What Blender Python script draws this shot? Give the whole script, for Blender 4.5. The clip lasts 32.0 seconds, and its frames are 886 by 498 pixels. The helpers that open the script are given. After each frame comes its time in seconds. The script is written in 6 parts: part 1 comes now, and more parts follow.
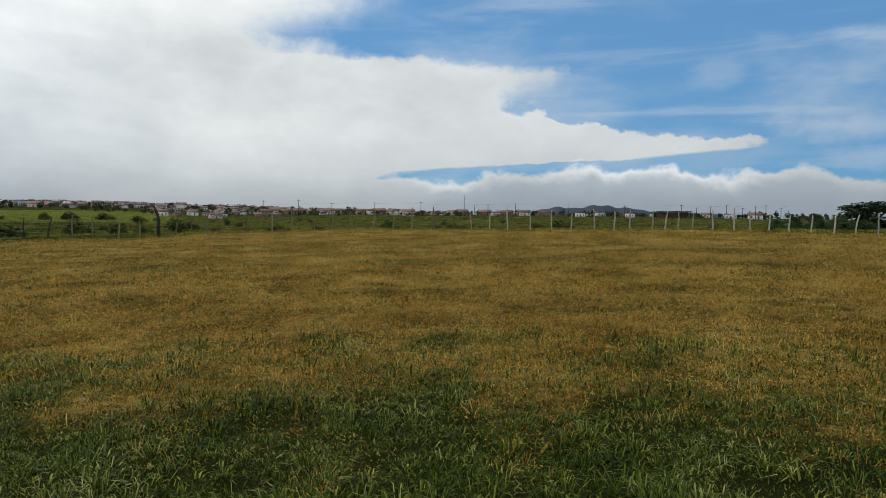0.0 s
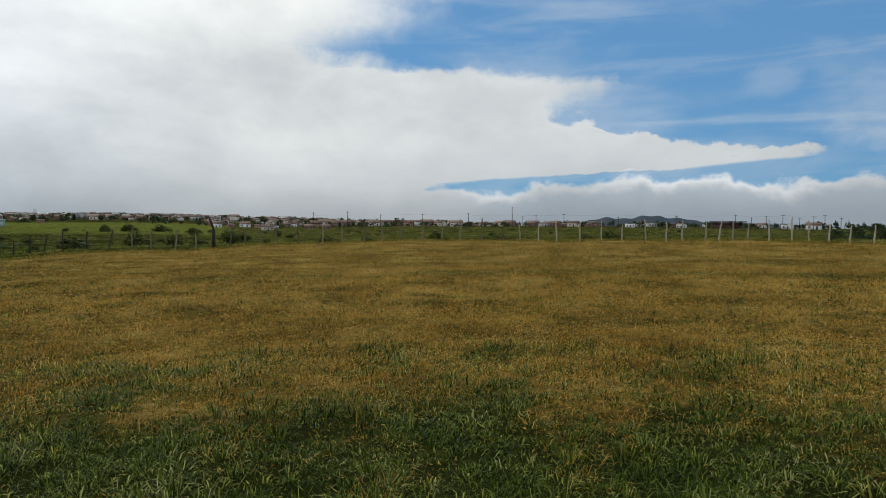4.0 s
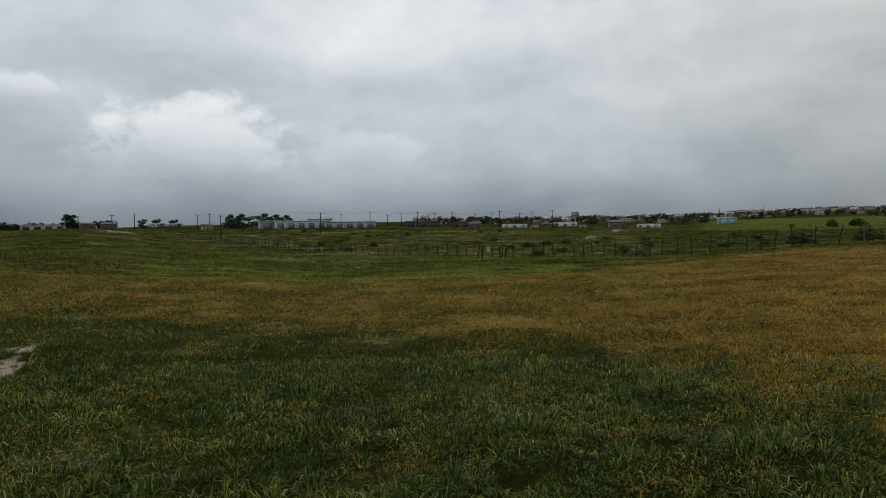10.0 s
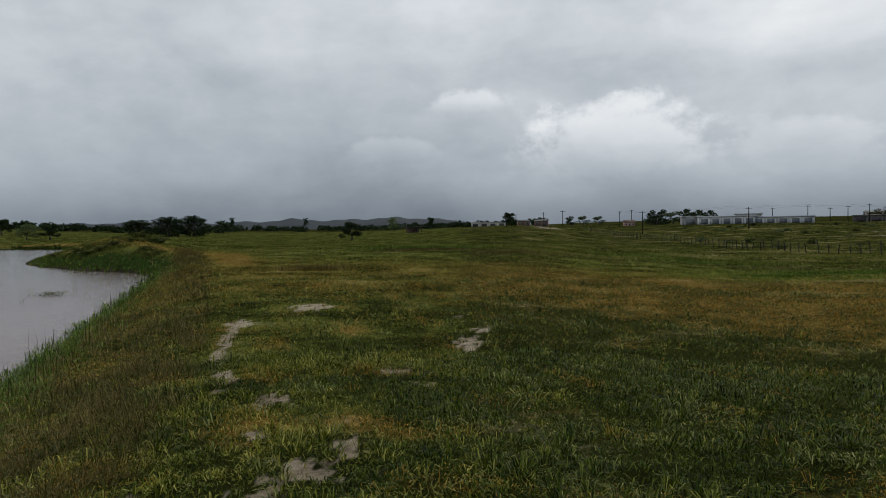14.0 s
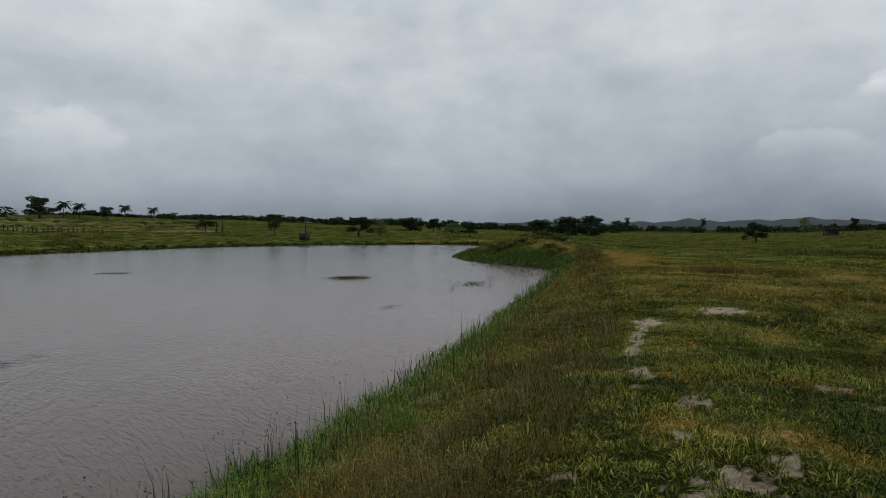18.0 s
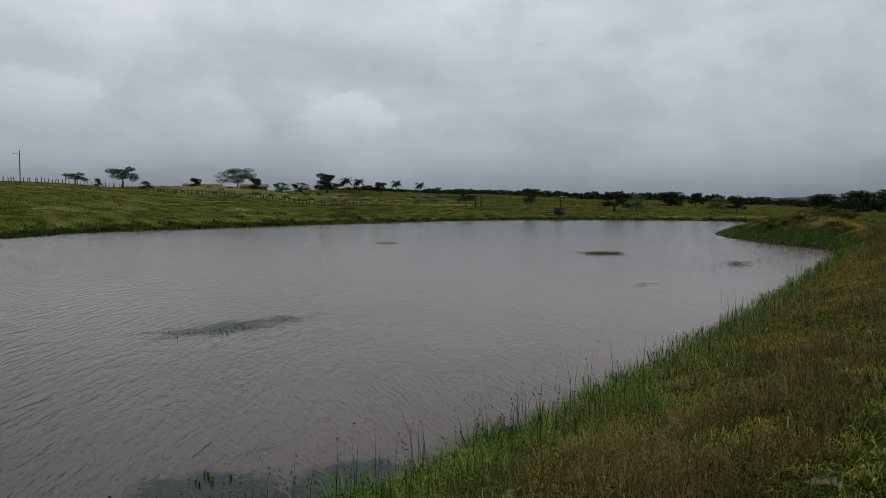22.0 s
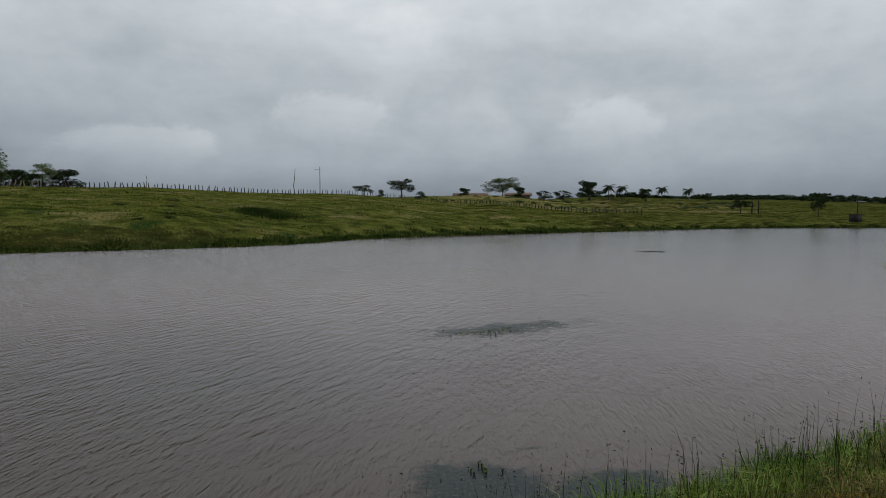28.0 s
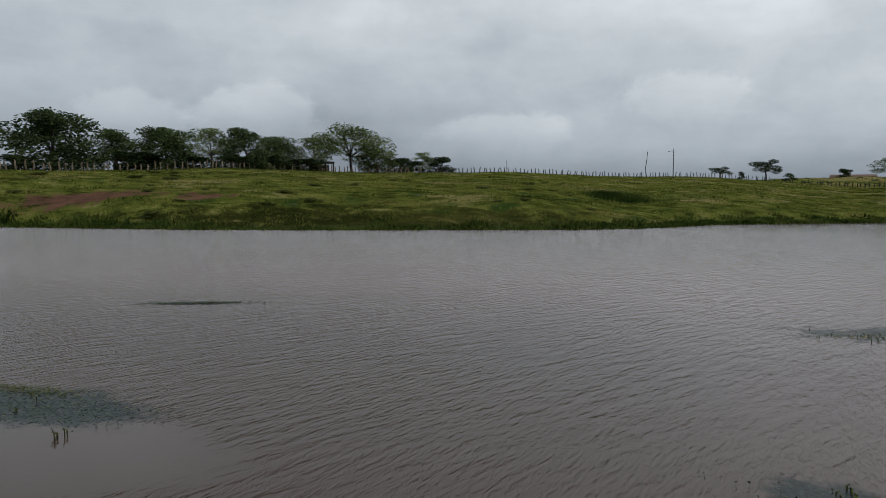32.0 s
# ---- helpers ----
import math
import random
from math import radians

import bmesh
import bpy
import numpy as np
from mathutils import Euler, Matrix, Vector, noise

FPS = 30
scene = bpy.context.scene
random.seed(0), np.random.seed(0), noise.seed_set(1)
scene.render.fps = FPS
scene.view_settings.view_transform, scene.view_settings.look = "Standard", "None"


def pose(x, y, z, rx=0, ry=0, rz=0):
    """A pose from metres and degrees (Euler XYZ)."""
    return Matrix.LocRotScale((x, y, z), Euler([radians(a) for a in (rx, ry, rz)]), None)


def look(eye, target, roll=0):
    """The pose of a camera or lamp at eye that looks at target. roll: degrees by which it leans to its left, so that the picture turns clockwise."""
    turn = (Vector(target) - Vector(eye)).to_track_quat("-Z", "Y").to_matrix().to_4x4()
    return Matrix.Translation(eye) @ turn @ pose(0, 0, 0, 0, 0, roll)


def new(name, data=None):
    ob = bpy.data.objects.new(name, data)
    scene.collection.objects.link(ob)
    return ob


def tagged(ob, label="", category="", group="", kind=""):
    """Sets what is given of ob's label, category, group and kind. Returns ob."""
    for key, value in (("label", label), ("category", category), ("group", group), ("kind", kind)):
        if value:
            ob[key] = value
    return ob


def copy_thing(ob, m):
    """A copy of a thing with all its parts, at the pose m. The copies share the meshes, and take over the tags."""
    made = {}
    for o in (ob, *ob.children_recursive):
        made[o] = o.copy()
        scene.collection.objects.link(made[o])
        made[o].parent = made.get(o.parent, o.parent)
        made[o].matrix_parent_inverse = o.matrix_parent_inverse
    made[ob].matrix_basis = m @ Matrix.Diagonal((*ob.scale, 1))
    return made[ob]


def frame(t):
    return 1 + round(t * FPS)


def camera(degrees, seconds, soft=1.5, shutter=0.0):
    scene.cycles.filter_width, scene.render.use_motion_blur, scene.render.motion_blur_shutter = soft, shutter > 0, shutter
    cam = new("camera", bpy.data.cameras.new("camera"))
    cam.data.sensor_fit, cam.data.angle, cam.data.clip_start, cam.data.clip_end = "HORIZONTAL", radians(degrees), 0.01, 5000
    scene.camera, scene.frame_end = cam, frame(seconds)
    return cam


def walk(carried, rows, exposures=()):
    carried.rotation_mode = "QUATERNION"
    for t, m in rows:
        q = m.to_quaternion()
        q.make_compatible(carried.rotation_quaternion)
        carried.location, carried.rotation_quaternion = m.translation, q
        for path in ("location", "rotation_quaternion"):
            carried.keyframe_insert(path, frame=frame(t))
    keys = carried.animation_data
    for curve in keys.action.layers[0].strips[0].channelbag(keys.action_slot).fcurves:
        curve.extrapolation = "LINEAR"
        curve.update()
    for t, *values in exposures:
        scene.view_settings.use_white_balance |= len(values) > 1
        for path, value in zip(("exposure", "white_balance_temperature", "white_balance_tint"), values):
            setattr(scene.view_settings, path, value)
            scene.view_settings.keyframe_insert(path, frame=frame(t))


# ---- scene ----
# ---- the camera and its walk: standing on the dam, turning from the field to the pond ----
PATH = [
    (0.0, 0.033, 0.342, 1.599, 87.77, -0.84, -0.19),
    (0.5, 0.040, 0.334, 1.597, 87.95, -0.77, 0.07),
    (1.0, 0.041, 0.328, 1.598, 87.80, -0.55, 0.18),
    (1.5, 0.034, 0.322, 1.599, 87.86, -0.71, 0.30),
    (2.0, 0.025, 0.316, 1.601, 88.15, -0.78, 0.77),
    (2.5, 0.013, 0.306, 1.604, 88.43, -0.77, 0.94),
    (4.5, -0.071, 0.248, 1.606, 88.76, -0.52, 6.37),
    (5.0, -0.102, 0.226, 1.605, 89.11, -0.35, 10.40),
    (5.5, -0.144, 0.201, 1.604, 88.78, -0.47, 15.27),
    (6.0, -0.187, 0.177, 1.602, 88.47, -0.45, 19.91),
    (6.5, -0.229, 0.149, 1.600, 88.72, -0.10, 24.37),
    (7.0, -0.272, 0.121, 1.598, 89.01, -0.06, 28.79),
    (7.5, -0.308, 0.099, 1.597, 88.73, 0.43, 32.57),
    (8.0, -0.322, 0.095, 1.597, 88.74, 0.11, 37.62),
    (8.5, -0.308, 0.114, 1.599, 88.74, -0.34, 41.43),
    (9.0, -0.291, 0.127, 1.600, 88.66, 0.30, 46.77),
    (9.5, -0.278, 0.131, 1.601, 88.47, 0.72, 52.31),
    (10.0, -0.283, 0.121, 1.602, 88.25, 0.73, 57.74),
    (10.5, -0.294, 0.111, 1.605, 88.44, 0.77, 63.58),
    (11.0, -0.301, 0.104, 1.606, 88.28, 0.50, 68.15),
    (11.5, -0.299, 0.099, 1.608, 88.47, 0.68, 72.49),
    (12.0, -0.291, 0.094, 1.610, 88.70, 0.94, 76.53),
    (12.5, -0.283, 0.077, 1.612, 89.06, 0.98, 81.17),
    (13.0, -0.279, 0.050, 1.613, 89.00, 0.49, 83.80),
    (13.5, -0.273, 0.017, 1.615, 89.06, 1.11, 86.90),
    (14.0, -0.265, -0.021, 1.616, 88.43, 0.97, 90.77),
    (14.5, -0.254, -0.058, 1.616, 88.52, 1.07, 95.57),
    (15.0, -0.243, -0.088, 1.614, 88.31, 1.09, 100.21),
    (15.5, -0.231, -0.122, 1.611, 88.04, 1.12, 103.41),
    (17.5, -0.173, -0.262, 1.592, 88.34, -0.12, 117.81),
    (18.0, -0.166, -0.283, 1.592, 88.75, 0.17, 121.81),
    (18.5, -0.168, -0.281, 1.592, 88.72, 0.40, 126.71),
    (19.0, -0.173, -0.262, 1.593, 88.15, 0.20, 130.68),
    (19.5, -0.180, -0.242, 1.594, 87.55, 0.14, 133.91),
    (20.0, -0.187, -0.224, 1.595, 87.26, -0.20, 135.58),
    (20.5, -0.191, -0.212, 1.597, 86.83, -0.02, 137.82),
    (21.0, -0.192, -0.209, 1.600, 86.66, -0.29, 140.13),
    (21.5, -0.191, -0.206, 1.602, 86.79, -0.31, 141.39),
    (22.0, -0.186, -0.203, 1.603, 86.68, -0.22, 142.16),
    (22.5, -0.177, -0.198, 1.603, 86.78, -0.35, 143.08),
    (23.0, -0.162, -0.192, 1.602, 86.54, -0.75, 144.68),
    (23.5, -0.140, -0.189, 1.600, 86.50, -0.03, 147.43),
    (24.0, -0.117, -0.187, 1.597, 86.56, -0.00, 149.34),
    (24.5, -0.098, -0.186, 1.594, 86.40, 0.18, 151.64),
    (25.0, -0.085, -0.183, 1.590, 86.55, 0.18, 153.77),
    (25.5, -0.078, -0.180, 1.588, 86.27, 0.46, 155.66),
    (27.5, -0.065, -0.171, 1.583, 87.05, 0.03, 161.70),
    (28.0, -0.057, -0.174, 1.583, 87.27, 0.05, 163.01),
    (28.5, -0.043, -0.181, 1.585, 87.08, 0.22, 164.85),
    (29.0, -0.026, -0.192, 1.587, 87.10, 0.25, 166.87),
    (29.5, -0.008, -0.203, 1.590, 87.14, 0.23, 169.68),
    (30.0, 0.005, -0.214, 1.593, 87.94, 0.18, 171.97),
    (30.5, 0.007, -0.220, 1.596, 87.67, 0.07, 175.76),
    (31.0, -0.009, -0.217, 1.597, 86.79, -0.12, 180.90),
    (31.5, -0.043, -0.206, 1.596, 86.14, 0.11, 185.07),
    (32.0, -0.086, -0.191, 1.595, 85.87, -0.29, 190.69),
]
EXPOSURE = [(0.0, 0.64), (2.5, 0.64), (6.0, 0.36), (8.0, 0.08), (9.0, 0.02), (13.0, 0.0), (19.0, 0.0), (25.0, 0.0), (30.0, -0.08), (31.0, 0.0), (32.0, 0.12)]
cam = camera(63.94, 32.0, soft=0.7)
walk(cam, [(t, pose(x, y, z, tip, lean, turn)) for t, x, y, z, tip, lean, turn in PATH], EXPOSURE)

# ---- world, sun ----
SUN_BEARING, SUN_HEIGHT = 42.0, 52.0


class Nodes:
    """Short hand for node trees."""

    def __init__(self, tree):
        self.tree = tree
        tree.nodes.clear()

    def add(self, kind, **sets):
        node = self.tree.nodes.new(kind)
        for key, value in sets.items():
            node.inputs[key.replace("_", " ")].default_value = value
        return node

    def link(self, a, b):
        self.tree.links.new(a, b)

    def math(self, op, a, b=0.0, c=0.0, clamp=False):
        node = self.tree.nodes.new("ShaderNodeMath")
        node.operation, node.use_clamp = op, clamp
        for slot, value in zip(node.inputs, (a, b, c)):
            if isinstance(value, (int, float)):
                slot.default_value = value
            else:
                self.link(value, slot)
        return node.outputs[0]

    def step(self, value, low, high):
        """0 below low, 1 above high, smooth between."""
        node = self.tree.nodes.new("ShaderNodeMapRange")
        node.interpolation_type = "SMOOTHSTEP"
        self.link(value, node.inputs[0])
        node.inputs[1].default_value, node.inputs[2].default_value = low, high
        return node.outputs[0]

    def ramp(self, value, stops):
        node = self.tree.nodes.new("ShaderNodeValToRGB")
        ramp = node.color_ramp
        while len(ramp.elements) < len(stops):
            ramp.elements.new(0.5)
        for element, (at, col) in zip(ramp.elements, stops):
            element.position = at
            element.color = (col, col, col, 1) if isinstance(col, (int, float)) else (*col, 1)
        self.link(value, node.inputs[0])
        return node.outputs[0]

    def mix(self, fac, a, b, blend="MIX"):
        node = self.tree.nodes.new("ShaderNodeMix")
        node.data_type, node.blend_type = "RGBA", blend
        for slot, value in zip((node.inputs[0], node.inputs[6], node.inputs[7]), (fac, a, b)):
            if isinstance(value, (int, float)):
                slot.default_value = value
            elif isinstance(value, tuple):
                slot.default_value = (*value, 1)
            else:
                self.link(value, slot)
        return node.outputs[2]

    def noise(self, vector, scale, detail=4.0, rough=0.55, warp=0.0):
        node = self.add("ShaderNodeTexNoise", Scale=scale, Detail=detail, Roughness=rough, Distortion=warp)
        if vector is not None:
            self.link(vector, node.inputs["Vector"])
        return node.outputs["Fac"]

    def grain(self, vector, scale, detail=4.0, rough=0.6, warp=0.0, spread=0.17):
        """Noise stretched to the whole range from 0 to 1."""
        node = self.tree.nodes.new("ShaderNodeMapRange")
        self.link(self.noise(vector, scale, detail, rough, warp), node.inputs[0])
        node.inputs[1].default_value, node.inputs[2].default_value = 0.5 - spread, 0.5 + spread
        return node.outputs[0]

    def vector(self, x, y, z=0.0):
        node = self.tree.nodes.new("ShaderNodeCombineXYZ")
        for slot, value in zip(node.inputs, (x, y, z)):
            if isinstance(value, (int, float)):
                slot.default_value = value
            else:
                self.link(value, slot)
        return node.outputs[0]


def build_sky():
    world = bpy.data.worlds.new("sky")
    world.use_nodes = True
    scene.world = world
    n = Nodes(world.node_tree)
    place = n.add("ShaderNodeTexCoord").outputs["Generated"]
    split = n.add("ShaderNodeSeparateXYZ")
    n.link(place, split.inputs[0])
    x, y, z = split.outputs
    # bearing (degrees, growing to the left of north) and height above the horizon
    c, s = math.cos(radians(100)), math.sin(radians(100))
    side = n.math("SUBTRACT", n.math("MULTIPLY", x, -c), n.math("MULTIPLY", y, s))
    ahead = n.math("SUBTRACT", n.math("MULTIPLY", y, c), n.math("MULTIPLY", x, s))
    az = n.math("ADD", n.math("MULTIPLY", n.math("ARCTAN2", side, ahead), 57.2958), 100.0)
    el = n.math("MULTIPLY", n.math("ARCSINE", z), 57.2958)
    # cloud texture: wide soft masses, puffs, thin streaks
    masses = n.noise(n.vector(n.math("MULTIPLY", az, 0.055), n.math("MULTIPLY", el, 0.13), 3.1), 1.0, 5, 0.5, 0.3)
    puffs = n.noise(n.vector(n.math("MULTIPLY", az, 0.15), n.math("MULTIPLY", el, 0.22), 7.7), 1.0, 8, 0.55, 0.25)
    streaks = n.noise(n.vector(n.math("MULTIPLY", az, 0.05), n.math("MULTIPLY", el, 0.42), 1.7), 1.0, 7, 0.55, 0.6)
    curls = n.noise(n.vector(n.math("MULTIPLY", az, 0.42), n.math("MULTIPLY", el, 0.55), 4.4), 1.0, 6, 0.6, 0.2)
    dc = n.math("SUBTRACT", curls, 0.5)
    dm, dp, ds = (n.math("SUBTRACT", v, 0.5) for v in (masses, puffs, streaks))
    # brightness of the cloud deck, by height and by bearing
    rise = n.ramp(n.math("DIVIDE", el, 40.0, clamp=True), [(0.0, 0.19), (0.035, 0.24), (0.1, 0.36), (0.2, 0.47), (0.38, 0.58), (1.0, 0.62)])
    round_about = n.ramp(n.math("DIVIDE", n.math("ADD", az, 80.0), 360.0, clamp=True),
                         [(0.0, 0.80), (0.13, 0.80), (0.22, 0.84), (0.28, 0.96), (0.36, 1.2), (0.42, 1.15), (0.50, 1.0), (0.58, 1.08), (0.68, 1.12), (0.78, 0.92), (1.0, 0.95)])
    deck = n.math("MULTIPLY", rise, round_about)
    shade = n.math("ADD", n.math("ADD", 1.0, n.math("MULTIPLY", dm, 0.75)), n.math("ADD", n.math("ADD", n.math("MULTIPLY", dp, 0.40), n.math("MULTIPLY", dc, 0.12)), n.math("MULTIPLY", ds, 0.10)))
    deck = n.math("MULTIPLY", deck, shade)
    deck = n.math("ADD", deck, n.math("MULTIPLY", n.math("MULTIPLY", n.step(az, 50.0, 15.0), n.step(el, 12.0, 3.0)), 0.085))

    def heap(at, up, wide, high, light, edge=0.5):
        """A cumulus heap: bright rounded top, soft dark foot."""
        u = n.math("DIVIDE", n.math("SUBTRACT", az, at), wide)
        v = n.math("DIVIDE", n.math("SUBTRACT", el, up), high)
        r = n.math("SQRT", n.math("ADD", n.math("MULTIPLY", u, u), n.math("MULTIPLY", v, v)))
        r = n.math("ADD", r, n.math("ADD", n.math("MULTIPLY", dp, edge * -2.6), n.math("MULTIPLY", dc, edge * -1.5)))
        body = n.step(r, 1.0, 0.62)
        lit = n.step(v, -0.9, 0.5)
        return n.math("MULTIPLY", n.math("MULTIPLY", body, lit), light)

    for at, up, wide, high, light in ((77.0, 6.6, 8.4, 3.9, 0.25), (88.7, 9.9, 3.8, 1.4, 0.15), (64.0, 5.6, 6.0, 2.6, 0.08), (95.0, 6.4, 4.0, 1.2, 0.07),
                                      (150.0, 7.0, 5.0, 2.4, 0.08), (172.0, 7.5, 6.0, 2.6, 0.07), (186.0, 5.3, 6.0, 2.0, 0.09),
                                      (205.0, 6.2, 7.0, 2.6, 0.08), (214.0, 5.6, 5.0, 2.4, 0.06)):
        deck = n.math("ADD", deck, heap(at, up, wide, high, light))
    grey = n.ramp(n.math("MULTIPLY", deck, 1.0, clamp=True), [(0.0, (0.0, 0.0, 0.0)), (0.2, (0.166, 0.198, 0.236)), (0.45, (0.405, 0.452, 0.497)), (0.7, (0.665, 0.708, 0.745)), (1.0, (1.0, 1.0, 1.0))])
    # whiter, sunnier cloud beside the open blue
    grey = n.mix(n.step(az, 55.0, 15.0), grey, n.mix(1.0, grey, (1.05, 1.0, 0.93), "MULTIPLY"))
    # the open blue towards the north-east: the bearing where the cloud deck ends, by height, and the heaps below it
    def curve(value, low, high, stops, shift, span):
        """A value that follows stops (at, value), read between low and high."""
        share = n.math("DIVIDE", n.math("SUBTRACT", value, low), high - low, clamp=True)
        ramp = n.ramp(share, [((at - low) / (high - low), (v + shift) / span) for at, v in stops])
        return n.math("SUBTRACT", n.math("MULTIPLY", ramp, span), shift)

    wisp = n.math("ADD", el, n.math("ADD", n.math("MULTIPLY", dc, 1.1), n.math("MULTIPLY", dp, 0.9)))
    edge = curve(wisp, 0.0, 30.0, ((3.4, 4.0), (4.1, 1.0), (4.5, -4.0), (5.0, -15.0), (5.7, -22.0), (6.2, -21.5), (6.8, -16.5), (7.6, -13.0), (8.2, -7.0), (8.9, -4.6), (10.2, -5.5),
                                   (11.6, -8.4), (12.2, -4.0), (12.9, 8.0), (14.2, 13.0), (15.2, 10.5), (17.0, 7.5), (21.0, 4.0), (30.0, 4.0)), 40.0, 60.0)
    past = n.math("ADD", n.math("SUBTRACT", az, edge), n.math("ADD", n.math("MULTIPLY", dp, -13.0), n.math("MULTIPLY", dc, -9.0)))
    soft = n.math("MULTIPLY", n.step(el, 8.5, 13.0), 4.6)
    upper = n.step(n.math("DIVIDE", past, n.math("ADD", 1.3, soft)), 1.0, -1.0)
    tops = curve(az, -60.0, 20.0, ((-60.0, 3.6), (-36.0, 3.4), (-29.7, 4.0), (-27.0, 4.2), (-22.5, 3.2), (-20.0, 4.1), (-18.0, 4.9), (-16.0, 4.3), (-14.0, 3.5), (-12.0, 3.9), (-6.8, 3.5), (0.0, 3.7), (20.0, 3.7)), 0.0, 10.0)
    foot = n.math("ADD", n.math("SUBTRACT", el, tops), n.math("ADD", n.math("MULTIPLY", dp, 4.6), n.math("MULTIPLY", dc, 1.6)))
    blue = n.math("MULTIPLY", upper, n.step(foot, -0.3, 0.3))
    blue = n.math("MULTIPLY", blue, n.step(az, -120.0, -100.0))
    # white rims on the heaps, greyer cloud under them
    below = n.math("MULTIPLY", n.step(az, 6.0, -4.0), n.step(az, -110.0, -90.0))
    rim = n.math("MULTIPLY", n.math("MULTIPLY", n.step(foot, -1.2, 0.0), n.step(foot, 0.5, 0.1)), n.math("MULTIPLY", below, n.math("MULTIPLY", n.step(masses, 0.40, 0.62), 0.28)))
    grey = n.mix(rim, grey, (0.95, 0.96, 0.97))
    under = n.math("MULTIPLY", n.step(foot, -0.2, -1.3), n.math("MULTIPLY", below, 0.95))
    grey = n.mix(under, grey, n.mix(1.0, grey, (0.80, 0.85, 0.91), "MULTIPLY"))
    veil = n.math("ADD", n.math("MULTIPLY", n.step(streaks, 0.44, 0.74), 0.30), n.math("MULTIPLY", n.step(masses, 0.46, 0.66), 0.30))
    blue = n.math("MULTIPLY", blue, n.math("SUBTRACT", 1.0, veil))
    sky = n.tree.nodes.new("ShaderNodeTexSky")
    sky.sky_type, sky.sun_disc = "NISHITA", False
    sky.sun_elevation, sky.sun_rotation = radians(SUN_HEIGHT), radians(-SUN_BEARING)
    sky.air_density, sky.dust_density, sky.ozone_density = 1.0, 0.6, 2.5
    clear = n.mix(1.0, sky.outputs[0], (0.026, 0.048, 0.060), "MULTIPLY")
    clear = n.mix(0.7, clear, (0.088, 0.205, 0.375))
    full = n.mix(blue, grey, clear)
    # thin grey shreds that drift in front of the blue
    for at, up, wide, high, much in ((-29.5, 7.1, 7.0, 1.5, 0.75), (-21.0, 11.6, 2.6, 1.5, 0.35), (-33.0, 4.9, 6.0, 0.9, 0.5)):
        u, v = n.math("DIVIDE", n.math("SUBTRACT", az, at), wide), n.math("DIVIDE", n.math("SUBTRACT", el, up), high)
        r = n.math("ADD", n.math("SQRT", n.math("ADD", n.math("MULTIPLY", u, u), n.math("MULTIPLY", v, v))), n.math("ADD", n.math("MULTIPLY", dp, -1.8), n.math("MULTIPLY", dc, -1.0)))
        full = n.mix(n.math("MULTIPLY", n.step(r, 1.1, 0.2), much), full, (0.27, 0.335, 0.415))
    back = n.add("ShaderNodeBackground", Strength=1.0)
    n.link(full, back.inputs["Color"])
    n.link(back.outputs[0], n.add("ShaderNodeOutputWorld").inputs["Surface"])


build_sky()
sun = new("sun", bpy.data.lights.new("sun", "SUN"))
sun.data.energy, sun.data.angle, sun.data.color = 0.9, radians(12), (1.0, 0.95, 0.86)
sun.matrix_basis = look((-60 * math.sin(radians(SUN_BEARING)), 60 * math.cos(radians(SUN_BEARING)), 60 * math.tan(radians(SUN_HEIGHT))), (0, 0, 0))


# ---- materials ----
def material(name):
    mat = bpy.data.materials.new(name)
    mat.use_nodes = True
    return mat, Nodes(mat.node_tree)


def finish(n, color, rough=0.9, bump=None, strength=0.4, distance=0.02, leaf=0.0, metal=0.0, spec=0.3, ior=None):
    shader = n.add("ShaderNodeBsdfPrincipled", Metallic=metal)
    shader.inputs["Specular IOR Level"].default_value = spec
    if ior:
        shader.inputs["IOR"].default_value = ior
    for key, value in (("Base Color", color), ("Roughness", rough)):
        if isinstance(value, tuple):
            shader.inputs[key].default_value = (*value, 1)
        elif isinstance(value, (int, float)):
            shader.inputs[key].default_value = value
        else:
            n.link(value, shader.inputs[key])
    if bump is not None:
        node = n.add("ShaderNodeBump", Strength=strength, Distance=distance)
        n.link(bump, node.inputs["Height"])
        n.link(node.outputs[0], shader.inputs["Normal"])
    out = n.add("ShaderNodeOutputMaterial").inputs["Surface"]
    if leaf:
        thin = n.add("ShaderNodeBsdfTranslucent")
        n.link(color, thin.inputs["Color"])
        both = n.add("ShaderNodeMixShader", Fac=leaf)
        n.link(shader.outputs[0], both.inputs[1])
        n.link(thin.outputs[0], both.inputs[2])
        n.link(both.outputs[0], out)
    else:
        n.link(shader.outputs[0], out)


def place_of(n):
    return n.add("ShaderNodeNewGeometry").outputs["Position"]


def plain(name, a, b, scale=6.0, rough=0.8, metal=0.0, spec=0.3, strength=0.3):
    """A worn surface between two colours, with stains and grain, a little different on each thing."""
    mat, n = material(name)
    at = n.add("ShaderNodeTexCoord").outputs["Object"]
    coarse, fine = n.grain(at, scale * 0.25, 5, 0.6, 0.3), n.grain(at, scale * 4, 4, 0.6)
    own = n.add("ShaderNodeObjectInfo").outputs["Random"]
    fac = n.math("ADD", n.math("MULTIPLY", coarse, 0.7), n.math("ADD", n.math("MULTIPLY", fine, 0.3), n.math("MULTIPLY", n.math("SUBTRACT", own, 0.5), 0.6)))
    color = n.ramp(fac, [(0.0, a), (1.0, b)])
    finish(n, color, rough, fine, strength, 0.02, metal=metal, spec=spec)
    return mat


